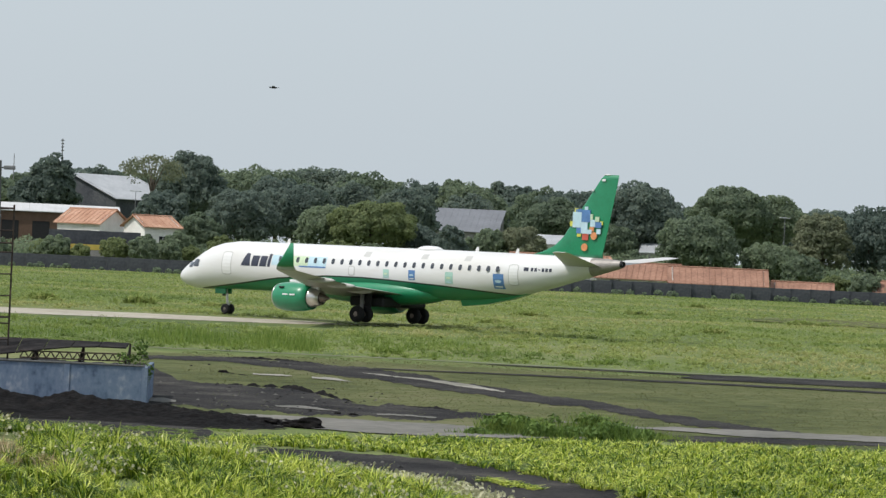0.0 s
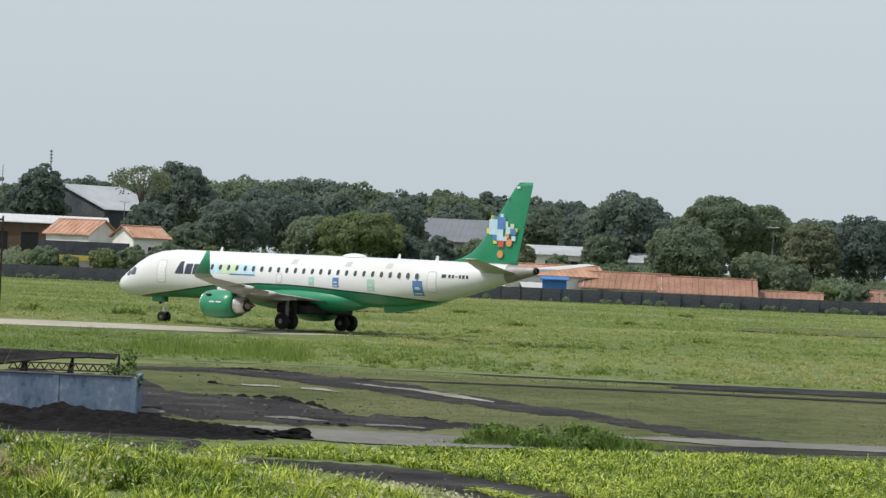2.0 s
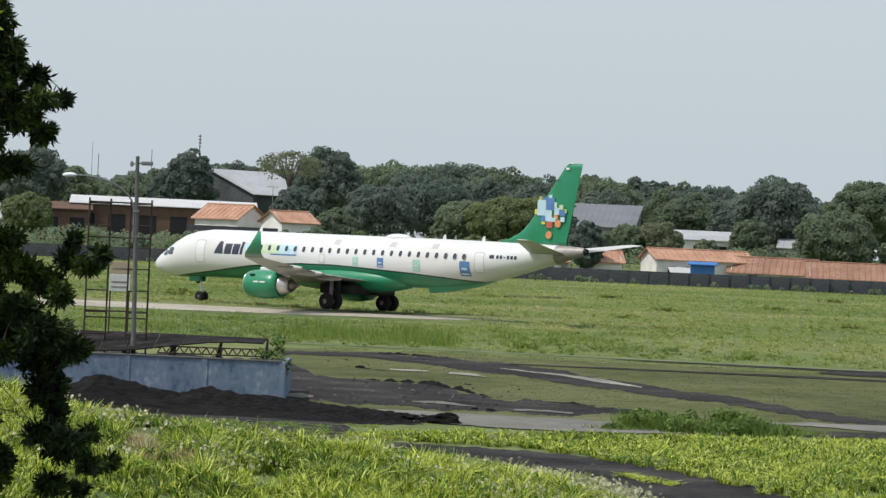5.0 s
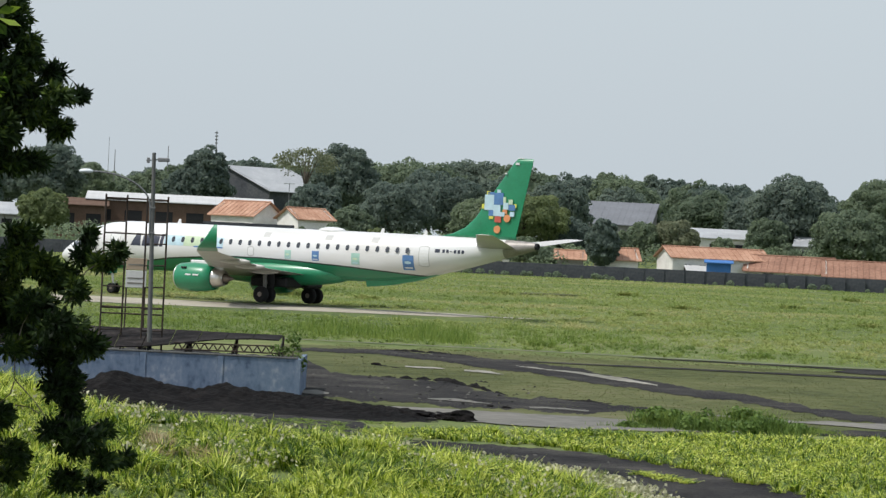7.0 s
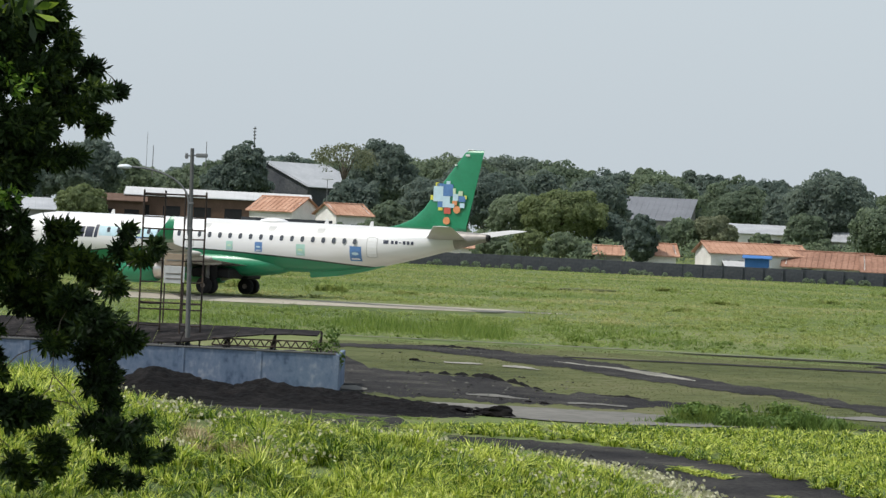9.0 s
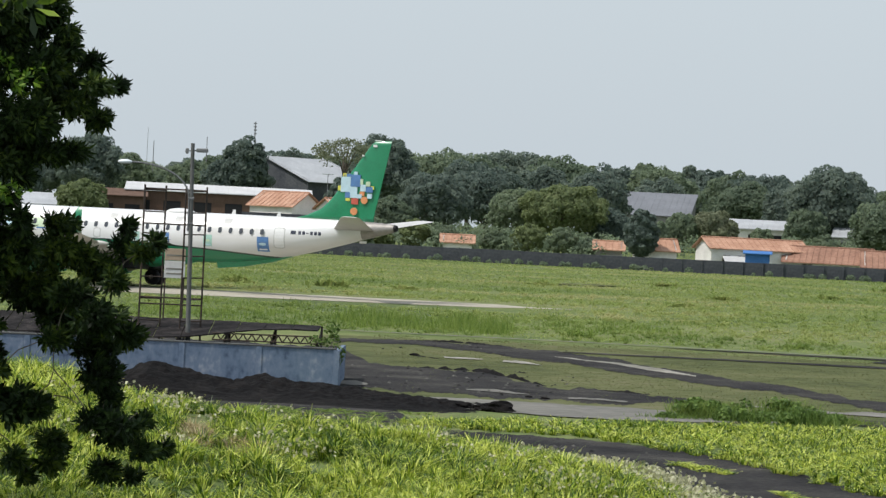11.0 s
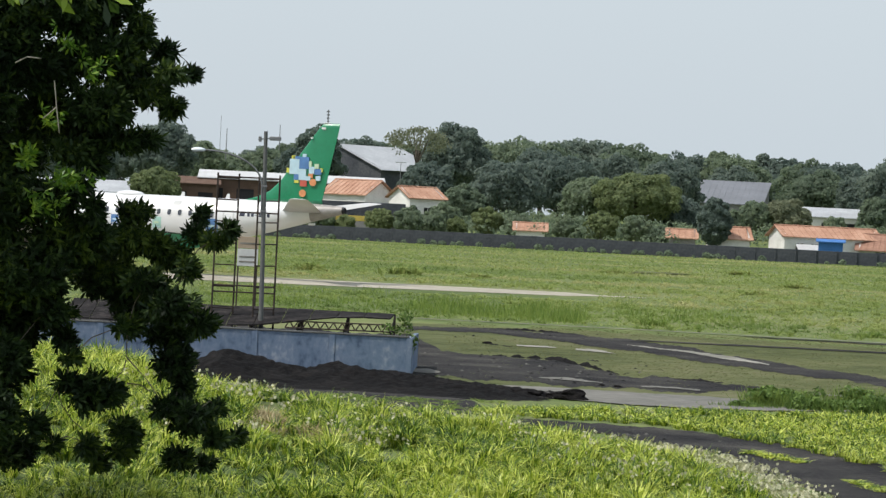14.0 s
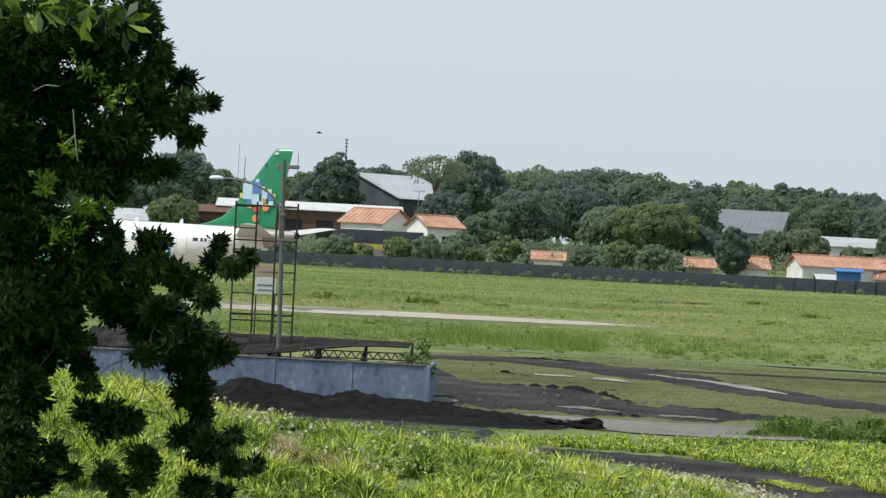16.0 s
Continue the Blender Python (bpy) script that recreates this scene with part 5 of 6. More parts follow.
    make_house("long_house", 4.40, 716, 13, 8, -0.03, 0.145, M_PLASTER, M_TILE_OLD, "low white building with weathered red tile roof", "x", -5, [(-3, 0.5, 1.6, 1.0), (2.5, 0.4, 2.2, 1.0)], 0.6, "building")
    make_house("long_house", 5.42, 714, 14.5, 8, -0.05, 0.125, M_PLASTER, M_TILE_OLD, "long low white building with weathered red tile roof", "x", 3, [(-4.5, 0.4, 1.8, 1.1), (0.5, 0.3, 2.6, 1.2), (5.2, 0.3, 1.2, 1.2)], 0.7, "building")
    make_house("long_house", 6.5, 716, 9, 7, -0.13, -0.005, M_GREYWALL, M_TILE_OLD, "small low building with red tile roof", "x", 0)
    make_house("long_house", 7.9, 722, 12, 8, -0.08, 0.06, M_GREYWALL, M_TILE_OLD, "low building with red tile roof", "x", 0)
    # masts and a far street lamp
    for az, d, el, r in ((-2.93, 940, 1.38, 0.14), (-3.53, 930, 1.16, 0.10), (-4.2, 930, 1.08, 0.10), (-4.28, 930, 1.24, 0.05)):
        foot = ground_at(az, d)
        top = zfrom(el, d) - foot.z
        m = thing("radio_mast", Matrix.Translation(foot), "thin grey radio mast above the trees", "mast", "masts above the trees")
        part("pole", rod((0, 0, -0.2), (0, 0, top), r * 1.6, r * 0.8, 6), M_GALV, m)
        for k in range(4 if r > 0.12 else 0):
            z = top - 0.5 - k * 0.7
            part("aerial", box((-0.35 + 0.05 * k, -0.1, z), (0.3, 0.1, z + 0.28)), M_GALV, m)
    for az, d, el in ((6.24, 800, 0.80), (-1.98, 780, 0.76)):
        foot = ground_at(az, d)
        top = zfrom(el, d) - foot.z
        m = thing("street_lamp", Matrix.Translation(foot), "pale street lamp among the trees", "street lamp", "far street lamps")
        part("pole", rod((0, 0, -0.2), (0, 0, top), 0.09, 0.06, 6), M_GALV, m)
        part("lamp_head", box((-1.0, -0.15, top - 0.05), (1.0, 0.15, top + 0.1), 0.04), M_TIN, m)


# ---- the yard before the airfield ----
M_GALV = material("grey_galvanised_steel", near((0.20, 0.205, 0.21), 0.2), 0.55, 2.0, metal=0.3)
M_POLE = material("grey_concrete_pole", near((0.125, 0.128, 0.125), 0.2), 0.85, 0.8, 0.2)
M_RUST = material("rusty_dark_steel", [(0.03, 0.025, 0.022), (0.055, 0.042, 0.035), (0.10, 0.07, 0.05)], 0.8, 2.0, 0.3)
M_SHEET = material("dark_weathered_sheet", [(0.010, 0.009, 0.009), (0.020, 0.018, 0.018), (0.06, 0.052, 0.05)], 0.9, 0.9, 0.6, grain=4.0)
M_YARDWALL = material("faded_blue_grey_plaster", [(0.07, 0.098, 0.15), (0.13, 0.175, 0.25), (0.17, 0.215, 0.29), (0.30, 0.33, 0.38)], 0.9, 0.9, 0.4, grain=5.0, streak=0.7)
M_BOARD = material("pale_sign_board", near((0.62, 0.62, 0.60), 0.08), 0.6, 1.0)
M_BOARD_TAN = material("tan_sign_board", near((0.42, 0.33, 0.24), 0.1), 0.7, 1.0)
M_LAMPGLASS = material("lamp_cover", near((0.72, 0.76, 0.80), 0.06), 0.3, 2.0)


def make_yard():
    d = 178.0
    X = lambda az: d * math.tan(radians(az))
    # wall in bays between pilasters, with a darker coping
    x0, x1 = X(-9.5), X(-1.76)
    zt, zb = zfrom(-1.445, d), -2.6
    wall = thing("yard_wall", Matrix.Translation((0, d, 0)), "faded blue-grey plastered wall, stained and cracked", "wall", kind="structure")
    xs = [x1 - k * 3.05 for k in range(0, 9)]
    for k, (a, b) in enumerate(zip(xs[1:], xs)):
        part("bay", box((a + 0.12, -0.07, zb), (b - 0.12, 0.07, zt - 0.04), 0.01), M_YARDWALL, wall)
        part("coping", box((a, -0.11, zt - 0.037), (b - 0.004, 0.11, zt + 0.03), 0.012), M_POLE, wall)
    for x in xs:
        part("pilaster", box((x - 0.118, -0.10, zb), (x + 0.118, 0.10, zt - 0.041), 0.015), M_YARDWALL, wall)
    side = part("return_wall", box((x1 - 0.09, 0.12, zb), (x1 + 0.09, 9.0, zt - 0.05), 0.01), M_YARDWALL, wall)
    # open shed roof behind the wall
    shed = thing("open_shed", Matrix.Translation((0, d + 1.2, 0)), "low open shed with dark sheet roof on rusty trusses", "shed")
    rl, rr = X(-6.2), X(-2.02)
    zr = zfrom(-1.19, d + 3)
    n = 12
    for k in range(n):
        a, b = rl + (rr - rl) * k / n, rl + (rr - rl) * (k + 1) / n
        bm = bmesh.new()
        tilt = 0.05 * noise.noise((k * 0.9, 0.2, 0))
        lo, lo2 = (zt + 0.05 + (zr - zt - 0.16) * smooth(6.0, 11.0, q) for q in (k, k + 1))
        pts = [(a, 0, lo), (b - 0.03, 0, lo2), (b - 0.03, 4.2, zr + tilt), (a, 4.2, zr)]
        u = [bm.verts.new(p) for p in pts]
        v = [bm.verts.new((p[0], p[1], p[2] + 0.05)) for p in pts]
        bm.faces.new(u[::-1])
        bm.faces.new(v)
        for q in range(4):
            bm.faces.new((u[q], u[(q + 1) % 4], v[(q + 1) % 4], v[q]))
        part("roof_sheet", bm, M_SHEET, shed, "dark corrugated roof sheet")
    for k in range(8):
        x = rl + (rr - rl) * k / 7
        tr = part("truss", rod((x, 0.1, zt + 0.1), (x, 4.2, zr - 0.05), 0.022, n=6), M_RUST, shed, "rusty lattice truss")
        bm = bmesh.new()
        for q in range(7):
            add_rod(bm, (x, 0.1 + q * 0.6, zt - 0.02), (x, 0.4 + q * 0.6, zt + 0.1 + (zr - zt) * (q * 0.6 + 0.3) / 4.2), 0.012, n=5)
            add_rod(bm, (x, 0.4 + q * 0.6, zt + 0.1 + (zr - zt) * (q * 0.6 + 0.3) / 4.2), (x, 0.7 + q * 0.6, zt - 0.02), 0.012, n=5)
        add_rod(bm, (x, 0.1, zt - 0.02), (x, 4.2, zt - 0.02), 0.03, n=5)
        part("lattice", bm, M_RUST, tr)
        part("post", rod((x, 4.2, -2.4), (x, 4.2, zr), 0.05, n=6), M_RUST, shed)
        part("post", rod((x, 0.1, -2.4), (x, 0.1, zt + 0.15), 0.03, n=6), M_RUST, shed)
    bm = bmesh.new()
    add_rod(bm, (rr - 4.2, 0.05, zt + 0.1), (rr, 0.05, zt + 0.12), 0.03, n=5)
    add_rod(bm, (rr - 4.2, 0.05, zt + 0.36), (rr, 0.05, zt + 0.40), 0.03, n=5)
    for q in range(12):
        x = rr - 4.2 + q * 0.35
        add_rod(bm, (x, 0.05, zt + 0.1), (x + 0.175, 0.05, zt + 0.38), 0.028, n=5)
        add_rod(bm, (x + 0.175, 0.05, zt + 0.38), (x + 0.35, 0.05, zt + 0.1), 0.028, n=5)
    part("edge_girder", bm, M_RUST, shed, "rusty lattice girder along the roof edge")
    # lamp post
    y = 180.2
    foot = Vector((y * math.tan(radians(-3.64)), y, -2.05))
    top = zfrom(1.07, y) - foot.z
    lamp = thing("lamp_post", Matrix.Translation(foot) @ pose(0, 0, 0, 0, -1.3, 0), "tall grey concrete lamp post with curved steel arm", "lamp post")
    part("pole", rod((0, 0, -0.1), (0, 0, top), 0.105, 0.075, 12), M_POLE, lamp)
    cu = []
    for k in range(15):
        q = k / 14
        cu.append(Vector((-0.10 - 2.35 * (1 - math.cos(q * math.pi / 2)), -0.05, top - 2.15 + 1.35 * math.sin(q * math.pi / 2))))
    bm = bmesh.new()
    for a, b in zip(cu, cu[1:]):
        add_rod(bm, a, b, 0.035, n=6)
    add_rod(bm, (-0.10, -0.05, top - 3.4), cu[0], 0.035, n=6)
    for z in (top - 3.2, top - 2.2):
        add_rod(bm, (-0.12, -0.05, z), (0.1, -0.05, z), 0.05, n=6)
    arm = part("arm", bm, M_GALV, lamp, "curved steel lamp arm")
    bm = bmesh.new()
    bmesh.ops.create_uvsphere(bm, u_segments=14, v_segments=8, radius=1, matrix=Matrix.Translation((-2.68, -0.05, top - 0.80)) @ Matrix.Diagonal((0.30, 0.14, 0.10, 1)))
    part("lamp_head", bm, M_LAMPGLASS, arm, "pale lamp housing", True)
    fl = part("floodlight", box((0.16, -0.22, top - 0.36), (0.62, 0.12, top - 0.20), 0.03), M_GALV, lamp, "small floodlight at the top")
    part("bracket", rod((-0.3, 0, top - 0.32), (0.45, 0, top - 0.25), 0.025, n=6), M_GALV, fl)
    part("insulator", box((-0.28, -0.06, top - 0.42), (-0.16, 0.06, top - 0.2), 0.02), M_GALV, lamp)
    # steel ladder frames standing beside it
    y = 181.0
    tower = thing("ladder_tower", Matrix.Translation((y * math.tan(radians(-3.89)), y, -2.05)), "slender dark steel scaffold tower with ladder rungs", "tower")
    ht = zfrom(0.52, y) + 2.05
    legs = [(-1.25, 0.0), (-0.43, 0.5), (0.41, 0.0), (1.21, 0.5)]
    for x, yy in legs:
        part("leg", rod((x, yy, -0.1), (x, yy, ht), 0.042, n=6), M_RUST, tower)
    for k in range(9):
        z = 0.6 + k * (ht - 0.8) / 8
        part("rung", rod((legs[0][0], 0, z), (legs[1][0], 0.5, z), 0.03, n=5), M_RUST, tower)
        part("rung", rod((legs[2][0], 0, z), (legs[3][0], 0.5, z + 0.03), 0.03, n=5), M_RUST, tower)
    for z in (ht - 0.15, ht * 0.80, ht * 0.42, 3.0):
        part("tie_bar", rod((legs[0][0], 0, z), (legs[3][0], 0.5, z), 0.035, n=5), M_RUST, tower)
    # notice board by the tower
    y = 183.5
    bx, bz = y * math.tan(radians(-3.86)), zfrom(-0.62, y)
    board = thing("notice_board", Matrix.Translation((bx, y, -2.05)), "weathered white and tan notice board on posts", "sign")
    part("panel", box((-0.42, -0.03, bz + 1.95), (0.42, 0.03, bz + 2.65), 0.01), M_BOARD, board, "pale lower panel")
    part("panel", box((-0.42, -0.03, bz + 2.67), (0.42, 0.03, bz + 3.15), 0.01), M_BOARD_TAN, board, "tan upper panel")
    for z in (bz + 2.1, bz + 2.3, bz + 2.85):
        part("text_bar", box((-0.34, -0.04, z), (0.34, -0.031, z + 0.06)), M_PALE, board)
    for x in (-0.38, 0.38):
        part("post", rod((x, 0.06, -0.2), (x, 0.06, bz + 3.1), 0.035, n=6), M_RUST, board)
    # spoil heap and lumps before the wall
    nx, ny = 260, 44
    verts, faces = [], []
    xa, xb = 171 * math.tan(radians(-5.6)), 169 * math.tan(radians(0.1))
    for i in range(nx):
        u = i / (nx - 1)
        x = xa + (xb - xa) * u
        az = math.degrees(math.atan2(x, 171))
        crest = float(np.interp(az, [-5.6, -4.8, -4.43, -4.2, -3.99, -3.75, -3.41, -3.01, -2.8, -2.64, -2.4, -2.21, -1.28, -0.67, -0.1, 0.1], [0.3, 0.45, 0.6, 0.95, 1.13, 1.0, 0.72, 0.57, 0.70, 0.80, 0.72, 0.62, 0.45, 0.30, 0.12, 0.05]))
        for k in range(ny):
            v = k / (ny - 1)
            y = 161.5 + 13.5 * v + 1.5 * noise.noise((x * 0.2, 0, 0))
            f = math.sin(math.pi * v) ** 1.4
            z = crest * f * (1 + 0.16 * noise.noise((x * 0.8, y * 0.6, 1))) + 0.16 * f * noise.noise((x * 2.2, y * 1.8, 5)) + 0.06 * f * noise.noise((x * 5.5, y * 5.0, 9))
            verts.append((x, y, height(x, y) - 0.04 + max(0, z) if 0 < k < ny - 1 else height(x, y) - 0.2))
    faces = [(i * ny + k, (i + 1) * ny + k, (i + 1) * ny + k + 1, i * ny + k + 1) for i in range(nx - 1) for k in range(ny - 1)]
    tagged(mesh_object("earth_bank", verts, faces, M_HEAP), "long heap of dark loose earth before the wall", "heap")
    for az, dd, s in ((0.31, 165.5, 0.52), (0.12, 166, 0.3), (-0.15, 166.5, 0.34), (-0.77, 212, 0.17), (0.9, 178, 0.14), (0.7, 178.5, 0.12), (-0.4, 167.5, 0.3)):
        bm = bmesh.new()
        bmesh.ops.create_icosphere(bm, subdivisions=3, radius=1)
        for v in bm.verts:
            v.co *= 1 + 0.45 * noise.noise(v.co * 1.7 + Vector((az * 9, 0, 0)))
            v.co.x *= s * 1.25
            v.co.y *= s
            v.co.z *= s * 0.5
        ob = part("earth_lump", bm, M_HEAP)
        ob.matrix_basis = Matrix.Translation(ground_at(az, dd, s * 0.28))
        tagged(ob, "dark lump of earth on the track", "rock", "earth lumps")


# M_LEAF carries the crown's shade in its near-black green; M_LEAF_NEAR is the lit copy
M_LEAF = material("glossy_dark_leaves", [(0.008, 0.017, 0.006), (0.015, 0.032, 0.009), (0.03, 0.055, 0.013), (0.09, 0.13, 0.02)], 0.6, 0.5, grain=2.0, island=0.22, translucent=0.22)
M_BRANCH = material("mid_green_leaves", [(0.012, 0.028, 0.005), (0.03, 0.065, 0.008), (0.07, 0.13, 0.012), (0.20, 0.28, 0.03)], 0.5, 2.0, island=0.5, translucent=0.35)
M_TWIG = material("pale_dry_twig", near((0.30, 0.27, 0.23), 0.2), 0.9, 3.0)
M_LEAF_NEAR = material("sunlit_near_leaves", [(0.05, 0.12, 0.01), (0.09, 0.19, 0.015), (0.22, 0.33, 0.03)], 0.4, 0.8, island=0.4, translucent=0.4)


def rosettes(rng, centres, leaves=9, long=0.19, wide=0.062):
    """Whorls of drooping long leaves at the twigs' ends."""
    n = len(centres)
    c = np.repeat(centres, leaves, 0)
    m = len(c)
    ax = np.repeat(unit(rng.normal(size=(n, 3)) * 0.55 + np.array([0.5, -0.15, 0.12])), leaves, 0)
    d = unit(rng.normal(size=(m, 3)) * 0.8 + ax)
    d[:, 2] -= 0.2
    d = unit(d)
    s = unit(np.cross(d, rng.normal(size=(m, 3))))
    L = (long * rng.uniform(0.6, 1.25, m))[:, None]
    w = (wide * rng.uniform(0.7, 1.2, m))[:, None] / 2
    p = c + d * 0.02
    return np.stack([p, p + d * L * 0.62 + s * w, p + d * L, p + d * L * 0.62 - s * w], 1)


def make_near_tree():
    rng = np.random.default_rng(21)
    d = 85.0
    base = ground_at(-8.2, d, -0.2)
    tree = thing("near_tree", Matrix.Translation(base), "large dark broadleaf tree in shade with glossy whorled leaves", "tree")
    # limbs spread from the trunk; each carries boughs that end in sprays of leaves
    x_at = lambda az: d * math.tan(radians(az)) - base.x
    z_at = lambda el: zfrom(el, d) - base.z
    # bearing, elevation, spread across, spread upright of each leafy bough
    top_boughs = [
        (-5.6, 2.7, 0.48, 0.53), (-6.31, 2.52, 0.96, 0.64), (-7.08, 2.27, 0.96, 0.96), (-5.33, 2.22, 0.32, 0.43), (-5.07, 2.02, 0.32, 0.19), (-5.7, 1.91, 0.74, 0.53), (-6.55, 1.72, 0.96, 0.64), (-7.24, 1.33, 0.85, 0.85), (-4.87, 1.71, 0.37, 0.15), (-4.66, 1.75, 0.13, 0.13), (-5.18, 1.48, 0.48, 0.27)]
    top_boughs_more = [
        (-4.92, 1.31, 0.27, 0.19), (-5.74, 1.27, 0.64, 0.48), (-6.45, 1.09, 0.85, 0.53), (-5.51, 0.85, 0.64, 0.23), (-5.08, 0.87, 0.21, 0.13), (-6, 0.68, 0.64, 0.27), (-5.74, 0.52, 0.21, 0.11), (-6.99, 0.63, 0.96, 0.53), (-5.7, 3.3, 0.6, 0.5), (-6.5, 3.3, 1.1, 0.6), (-7.4, 3.3, 1, 0.8)]
    middle_boughs = [
        (-7.02, -0.09, 1.06, 0.85), (-6.39, 0.09, 0.74, 0.43), (-5.97, 0.25, 0.32, 0.23), (-5.71, -0.02, 0.27, 0.27), (-6.01, -0.39, 0.85, 0.53), (-5.32, -0.03, 0.37, 0.21), (-5.34, -0.36, 0.48, 0.37), (-6.56, -0.85, 0.96, 0.64), (-7.04, -1.09, 0.85, 0.85)]
    middle_boughs_more = [
        (-5.63, -0.87, 0.64, 0.48), (-5.01, -0.41, 0.32, 0.21), (-4.83, -0.55, 0.43, 0.27), (-4.53, -0.71, 0.21, 0.23), (-4.5, -0.03, 0.16, 0.17), (-4.52, -0.31, 0.27, 0.16), (-4.23, -0.34, 0.27, 0.13), (-4.04, -0.2, 0.16, 0.14), (-5.06, -0.92, 0.48, 0.32), (-5.33, -1.22, 0.48, 0.32)]
    outer_boughs = [
        (-4.69, -1.18, 0.53, 0.32), (-4.32, -1.38, 0.3, 0.27), (-4.81, -1.55, 0.48, 0.32), (-5.24, -1.46, 0.32, 0.19), (-4.72, -1.9, 0.43, 0.37), (-4.6, -2.22, 0.21, 0.21)]
    outer_boughs_more = [
        (-6.74, -1.5, 0.74, 0.64), (-6.18, -1.33, 0.43, 0.27), (-6.09, -1.68, 0.27, 0.21), (-5.93, -1.89, 0.16, 0.11), (-6.99, -2.08, 0.74, 0.64), (-6.72, -1.93, 0.43, 0.43)]
    low_boughs = [
        (-5.7, -2.31, 0.43, 0.4), (-5.41, -2.33, 0.23, 0.23), (-5.99, -2.21, 0.27, 0.16), (-5.25, -2.78, 0.34, 0.27), (-5.3, -3.07, 0.27, 0.16), (-5.73, -3.02, 0.27, 0.21), (-5.62, -3.22, 0.21, 0.15), (-4.69, -2.47, 0.43, 0.23), (-4.33, -2.49, 0.43, 0.19), (-4.12, -2.44, 0.13, 0.11)]
    low_boughs_more = [
        (-4.46, -2.67, 0.43, 0.19), (-4.07, -2.8, 0.32, 0.15), (-3.85, -2.77, 0.11, 0.09), (-4.59, -3.11, 0.32, 0.21), (-4.26, -3.16, 0.21, 0.11), (-6.89, -2.65, 0.64, 0.64), (-6.65, -3.14, 0.43, 0.32), (-6.32, -2.76, 0.21, 0.27), (-6.97, -3.15, 0.53, 0.43), (-6.16, -3.01, 0.13, 0.11)]
    filling_boughs = [
        (-5.80, 2.41, 0.37, 0.27), (-6.01, 2.24, 0.42, 0.32), (-5.35, 1.81, 0.32, 0.19), (-5.23, 1.61, 0.27, 0.11), (-5.52, 1.58, 0.37, 0.19), (-5.87, 0.78, 0.42, 0.32), (-6.02, 1.06, 0.42, 0.32), (-5.68, 1.22, 0.42, 0.27)]
    boughs = filling_boughs + top_boughs + top_boughs_more + middle_boughs + middle_boughs_more + outer_boughs + outer_boughs_more + low_boughs + low_boughs_more
    pts, ends = [], []
    for az, el, sx, sz in boughs:
        deep = rng.uniform(-0.9, 0.9)
        c = np.array([x_at(az), deep, z_at(el)])
        ends.append(c)
        n = int(620 * sx * sz) + 9
        q = unit(rng.normal(size=(n, 3))) * (rng.random(n) ** 0.4)[:, None]
        pts.append(c + q * np.array([max(0.04, sx - 0.06), 0.25 + 0.5 * sx, max(0.04, sz - 0.06)]))
    pts = np.concatenate(pts)
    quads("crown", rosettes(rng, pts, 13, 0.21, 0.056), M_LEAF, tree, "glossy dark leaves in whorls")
    # sprays in the lighter leaf colour, put where sun would catch the crown
    lit_spots = []
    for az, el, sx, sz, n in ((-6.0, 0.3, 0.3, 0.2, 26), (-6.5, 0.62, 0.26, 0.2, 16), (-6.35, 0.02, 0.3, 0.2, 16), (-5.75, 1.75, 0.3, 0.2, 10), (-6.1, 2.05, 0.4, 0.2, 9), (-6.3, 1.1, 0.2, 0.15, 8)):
        lit_spots.append(np.array([x_at(az), -1.5, z_at(el)]) + rng.normal(size=(n, 3)) * np.array([sx * 0.6, 0.2, sz * 0.6]))
    quads("sunlit_leaves", rosettes(rng, np.concatenate(lit_spots), 8, 0.18, 0.06), M_LEAF_NEAR, tree, "lighter yellow-green leaves, sunlight put into their colour")["kind"] = "stuff"
    # unseen boughs added out of view, up towards the sun, to shade the crown
    high = rng.normal(size=(60, 3)) * np.array([2.4, 1.9, 1.7]) + np.array([x_at(-9.6), -0.4, z_at(5.2)])
    high = high[(high[:, 2] > z_at(4.4)) | (high[:, 0] < x_at(-8.3))]
    q = high[rng.integers(0, len(high), 1700)] + rng.normal(size=(1700, 3)) * 0.5
    quads("shading_boughs", rosettes(rng, q, 9, 0.34, 0.13), M_LEAF, tree, "glossy dark leaves in whorls")
    bm = bmesh.new()
    fork = Vector((-0.3, 0.2, 3.2))
    add_rod(bm, (0, 0, 0), fork, 0.34, 0.26, 10)
    hubs = [Vector((x_at(-6.9), 1.0, z_at(2.0))), Vector((x_at(-6.9), 0.9, z_at(0.0))), Vector((x_at(-6.6), 0.8, z_at(-1.4)))]
    for hb in hubs:
        add_rod(bm, fork, hb, 0.16, 0.09, 7)
    done = list(hubs)
    for e in sorted(ends, key=lambda q: min((h - Vector(q)).length for h in hubs)):
        e = Vector(e)
        hb = min(done, key=lambda h: (h - e).length + (0.4 if h in hubs else 0))
        k1, k2 = hb.lerp(e, 0.35) + Vector((0, 0.1, 0.16)), hb.lerp(e, 0.7) + Vector((0.05, -0.1, 0.12))
        r = 0.022 if hb in hubs else 0.014
        for p, q, r0, r1 in ((hb, k1, r, r * 0.8), (k1, k2, r * 0.8, r * 0.6), (k2, e, r * 0.6, r * 0.4)):
            add_rod(bm, p, q, r0, r1, 5)
        done.append(e)
    part("trunk", bm, M_BARK, tree, "grey-brown trunk and branches")
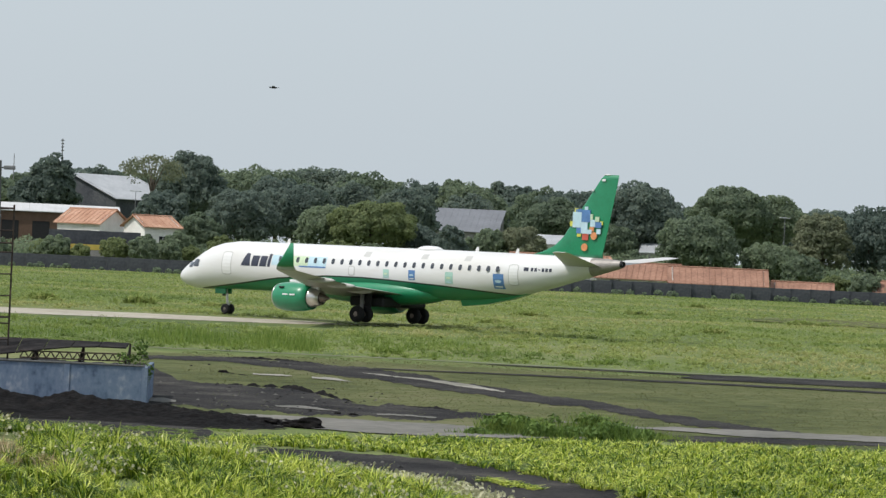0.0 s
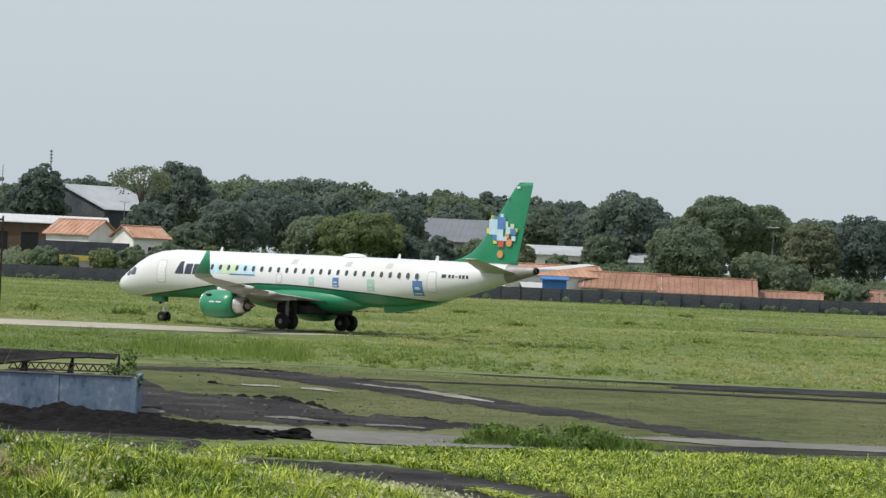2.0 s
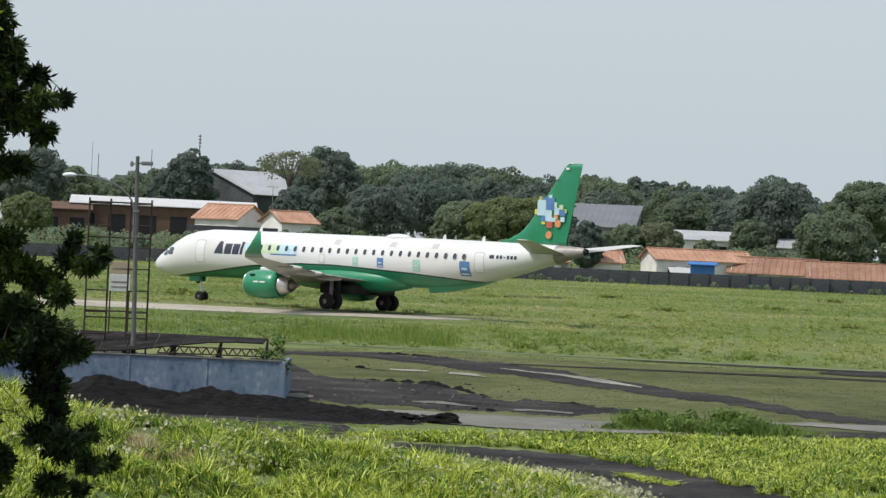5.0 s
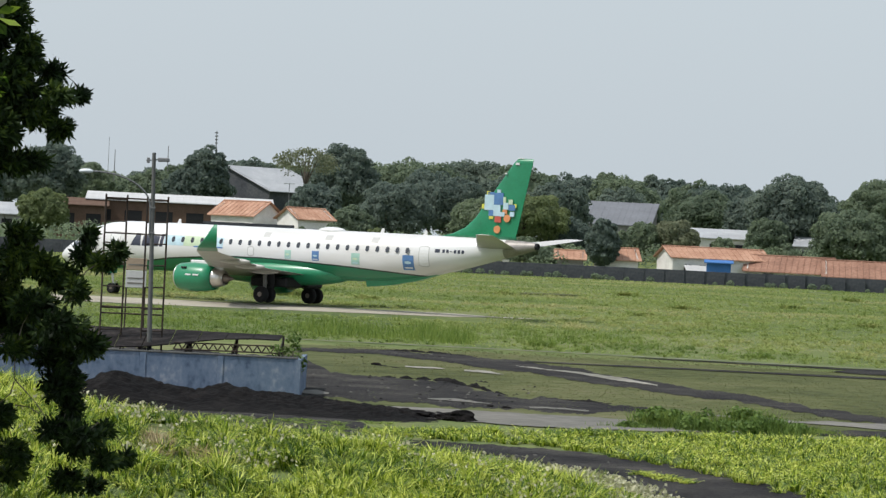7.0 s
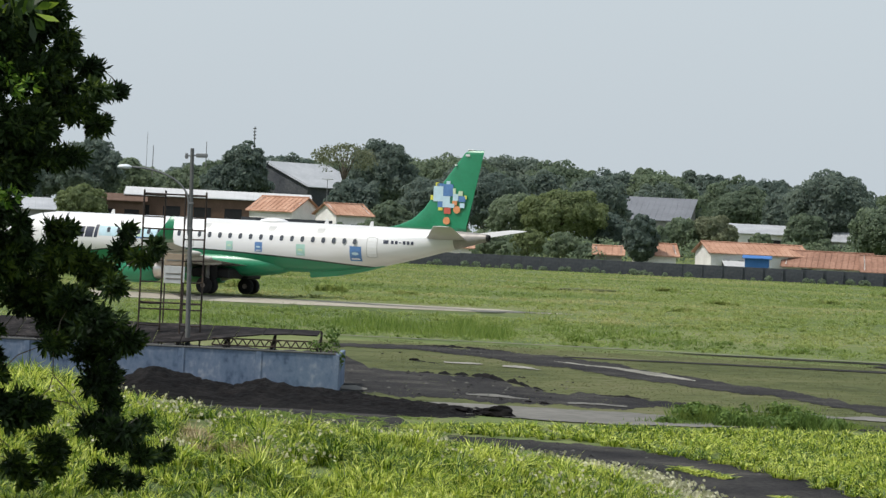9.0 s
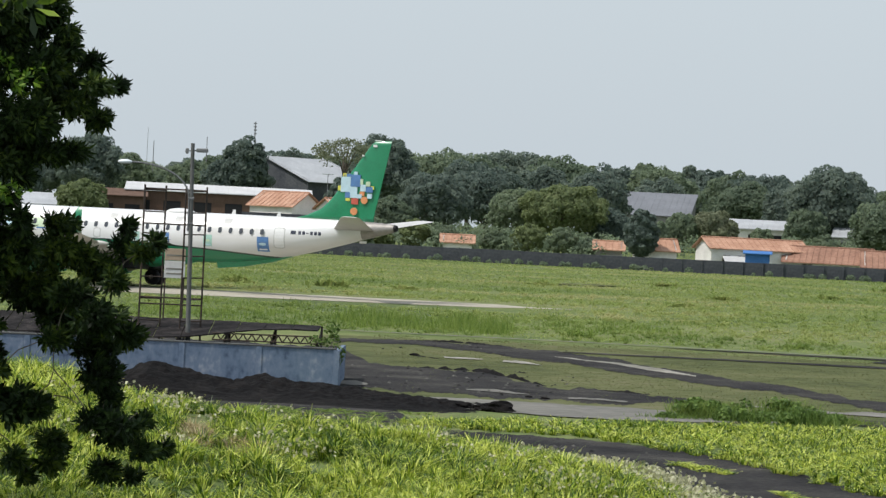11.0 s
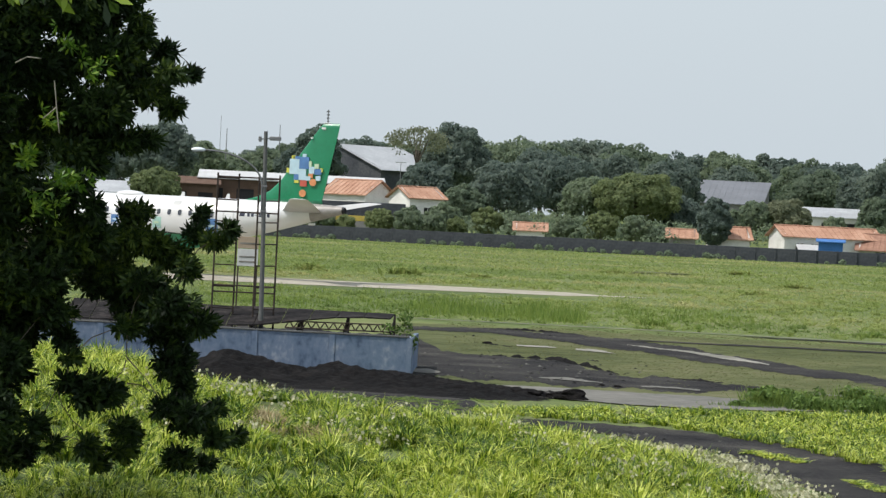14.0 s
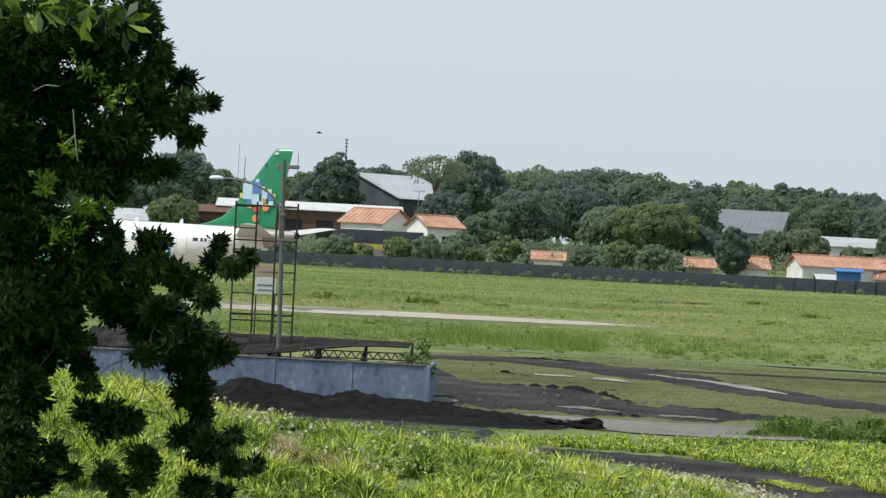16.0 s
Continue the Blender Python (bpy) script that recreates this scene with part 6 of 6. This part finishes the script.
    # bare twigs that show in the gaps
    for deep, line in ((-0.2, [(-5.27, -1.5), (-5.26, -1.86), (-4.99, -2.13), (-4.83, -2.35)]), (-0.2, [(-5.26, -1.89), (-5.3, -2.04), (-5.42, -2.16)]), (0, [(-6.15, -2.2), (-6.05, -2.5), (-5.91, -2.69), (-5.76, -2.8)]), (-0.2, [(-5.24, -2.18), (-5.06, -2.2), (-4.93, -2.28)]),
                       (-1.6, [(-6.22, 1.53), (-6.18, 1.21), (-6.13, 0.89)]), (-1.6, [(-6.18, 1.21), (-6.34, 1.06)]), (-1.6, [(-6.71, 1.73), (-6.57, 1.81), (-6.4, 1.8)])):
        bm = bmesh.new()
        for (a0, e0), (a1, e1) in zip(line, line[1:]):
            add_rod(bm, (x_at(a0), deep, z_at(e0)), (x_at(a1), deep, z_at(e1)), 0.012, 0.009, 6)
        part("twig", bm, M_TWIG if deep < -1 else M_BARK, tree)
    # a hanging branch that comes close to the lens
    d2 = 14.0
    spray = thing("hanging_branch", Matrix.Translation((d2 * math.tan(radians(-6.9)), d2, zfrom(3.3, d2))), "green leafy branch hanging in from above", "branch")
    q = rng.normal(size=(34, 3)) * np.array([0.13, 0.1, 0.05]) + np.array([0.0, 0, -0.05])
    quads("leaves", rosettes(rng, q, 7, 0.075, 0.032), M_BRANCH, spray)
    part("twig", rod((-0.5, 0, 0.3), (0.12, 0, -0.06), 0.010, 0.003, 6), M_BARK, spray)


M_BIRD = material("dark_feathers", near((0.03, 0.03, 0.032), 0.2), 0.7, 8)


def make_bird(span):
    b = thing("bird", Matrix.Identity(4), "small dark bird in flight with spread wings", "bird", "birds in flight")
    bm = bmesh.new()
    bmesh.ops.create_uvsphere(bm, u_segments=12, v_segments=8, radius=1, matrix=Matrix.Diagonal((span * 0.30, span * 0.075, span * 0.07, 1)))
    bmesh.ops.create_uvsphere(bm, u_segments=10, v_segments=6, radius=span * 0.06, matrix=Matrix.Translation((span * 0.29, 0, span * 0.03)))
    add_rod(bm, (span * 0.33, 0, span * 0.03), (span * 0.41, 0, span * 0.02), span * 0.02, 0.002, 5)
    part("body", bm, M_BIRD, b)
    part("tail", box((-span * 0.45, -span * 0.06, -0.006), (-span * 0.2, span * 0.06, 0.006)), M_BIRD, b)
    wings = []
    for s in (1, -1):
        bmw = wing_panel([((span * 0.12, 0, 0), span * 0.24, 0.05, 0), ((span * 0.13, span * 0.25, 0.02), span * 0.2, 0.04, 0), ((span * 0.0, span * 0.5, 0.0), span * 0.05, 0.04, 0)], 5)
        wings.append(part("bird_wing", bmw if s > 0 else mirror_bm(bmw), M_BIRD, b))
    return b, wings


make_ground()
make_tracks()
make_town()
make_yard()
make_woods()
make_undergrowth()
make_wall_scrub()
make_grass()
make_weeds()
make_stones()
make_ridges()
make_near_tree()
airliner, wheels = make_airliner()
BIRDS = [  # span, distance, then seconds, bearing, elevation along the flight
    (make_bird(0.42), 150.0, [(0, -0.30, 2.15), (0.2, -1.48, 2.18), (0.5, -3.154, 2.189), (0.6, -3.80, 2.25), (3, -18.0, 4.0), (16, -60, 9)]),
    (make_bird(0.42), 220.0, [(0, 60, 8), (12, 15, 1.6), (14, 4.2, 1.0), (14.4, 1.64, 1.34), (14.7, -0.16, 1.83), (15.0, -2.1, 1.88), (15.5, -3.0, 1.77), (16, -3.28, 1.43)]),
]


def motions():
    walk(airliner, [(t, pose(x, y, 0.02, 0, 0, h)) for t, x, y, h in TAXI])
    # the wheels roll as far as the airliner goes
    ts = np.array([r[0] for r in TAXI])
    way = np.concatenate([[0], np.cumsum([math.hypot(b[1] - a[1], b[2] - a[2]) for a, b in zip(TAXI, TAXI[1:])])])
    for w in wheels:
        base, r = w.matrix_basis.copy(), w.matrix_basis.translation.z
        step = 0.125 if r > 0.4 else 0.08
        n = int(round(16 / step))
        walk(w, [(k * step, base @ Matrix.Rotation(float(np.interp(k * step, ts, way)) / r, 4, "Y")) for k in range(n + 1)])
    for (bird, flaps), d, flight in BIRDS:
        rows = []
        for t, az, el in flight:
            x, y = d * math.sin(radians(az)), d * math.cos(radians(az))
            rows.append((t, pose(x, y, EYE[2] + d * math.tan(radians(el)), 0, 0, 175)))
        walk(bird, rows)
        for wing, s in zip(flaps, (1, -1)):
            walk(wing, [(k * 0.1, pose(0, 0, 0, s * (15 + 38 * math.sin(k * 2.1)), 0, 0)) for k in range(161)])


motions()
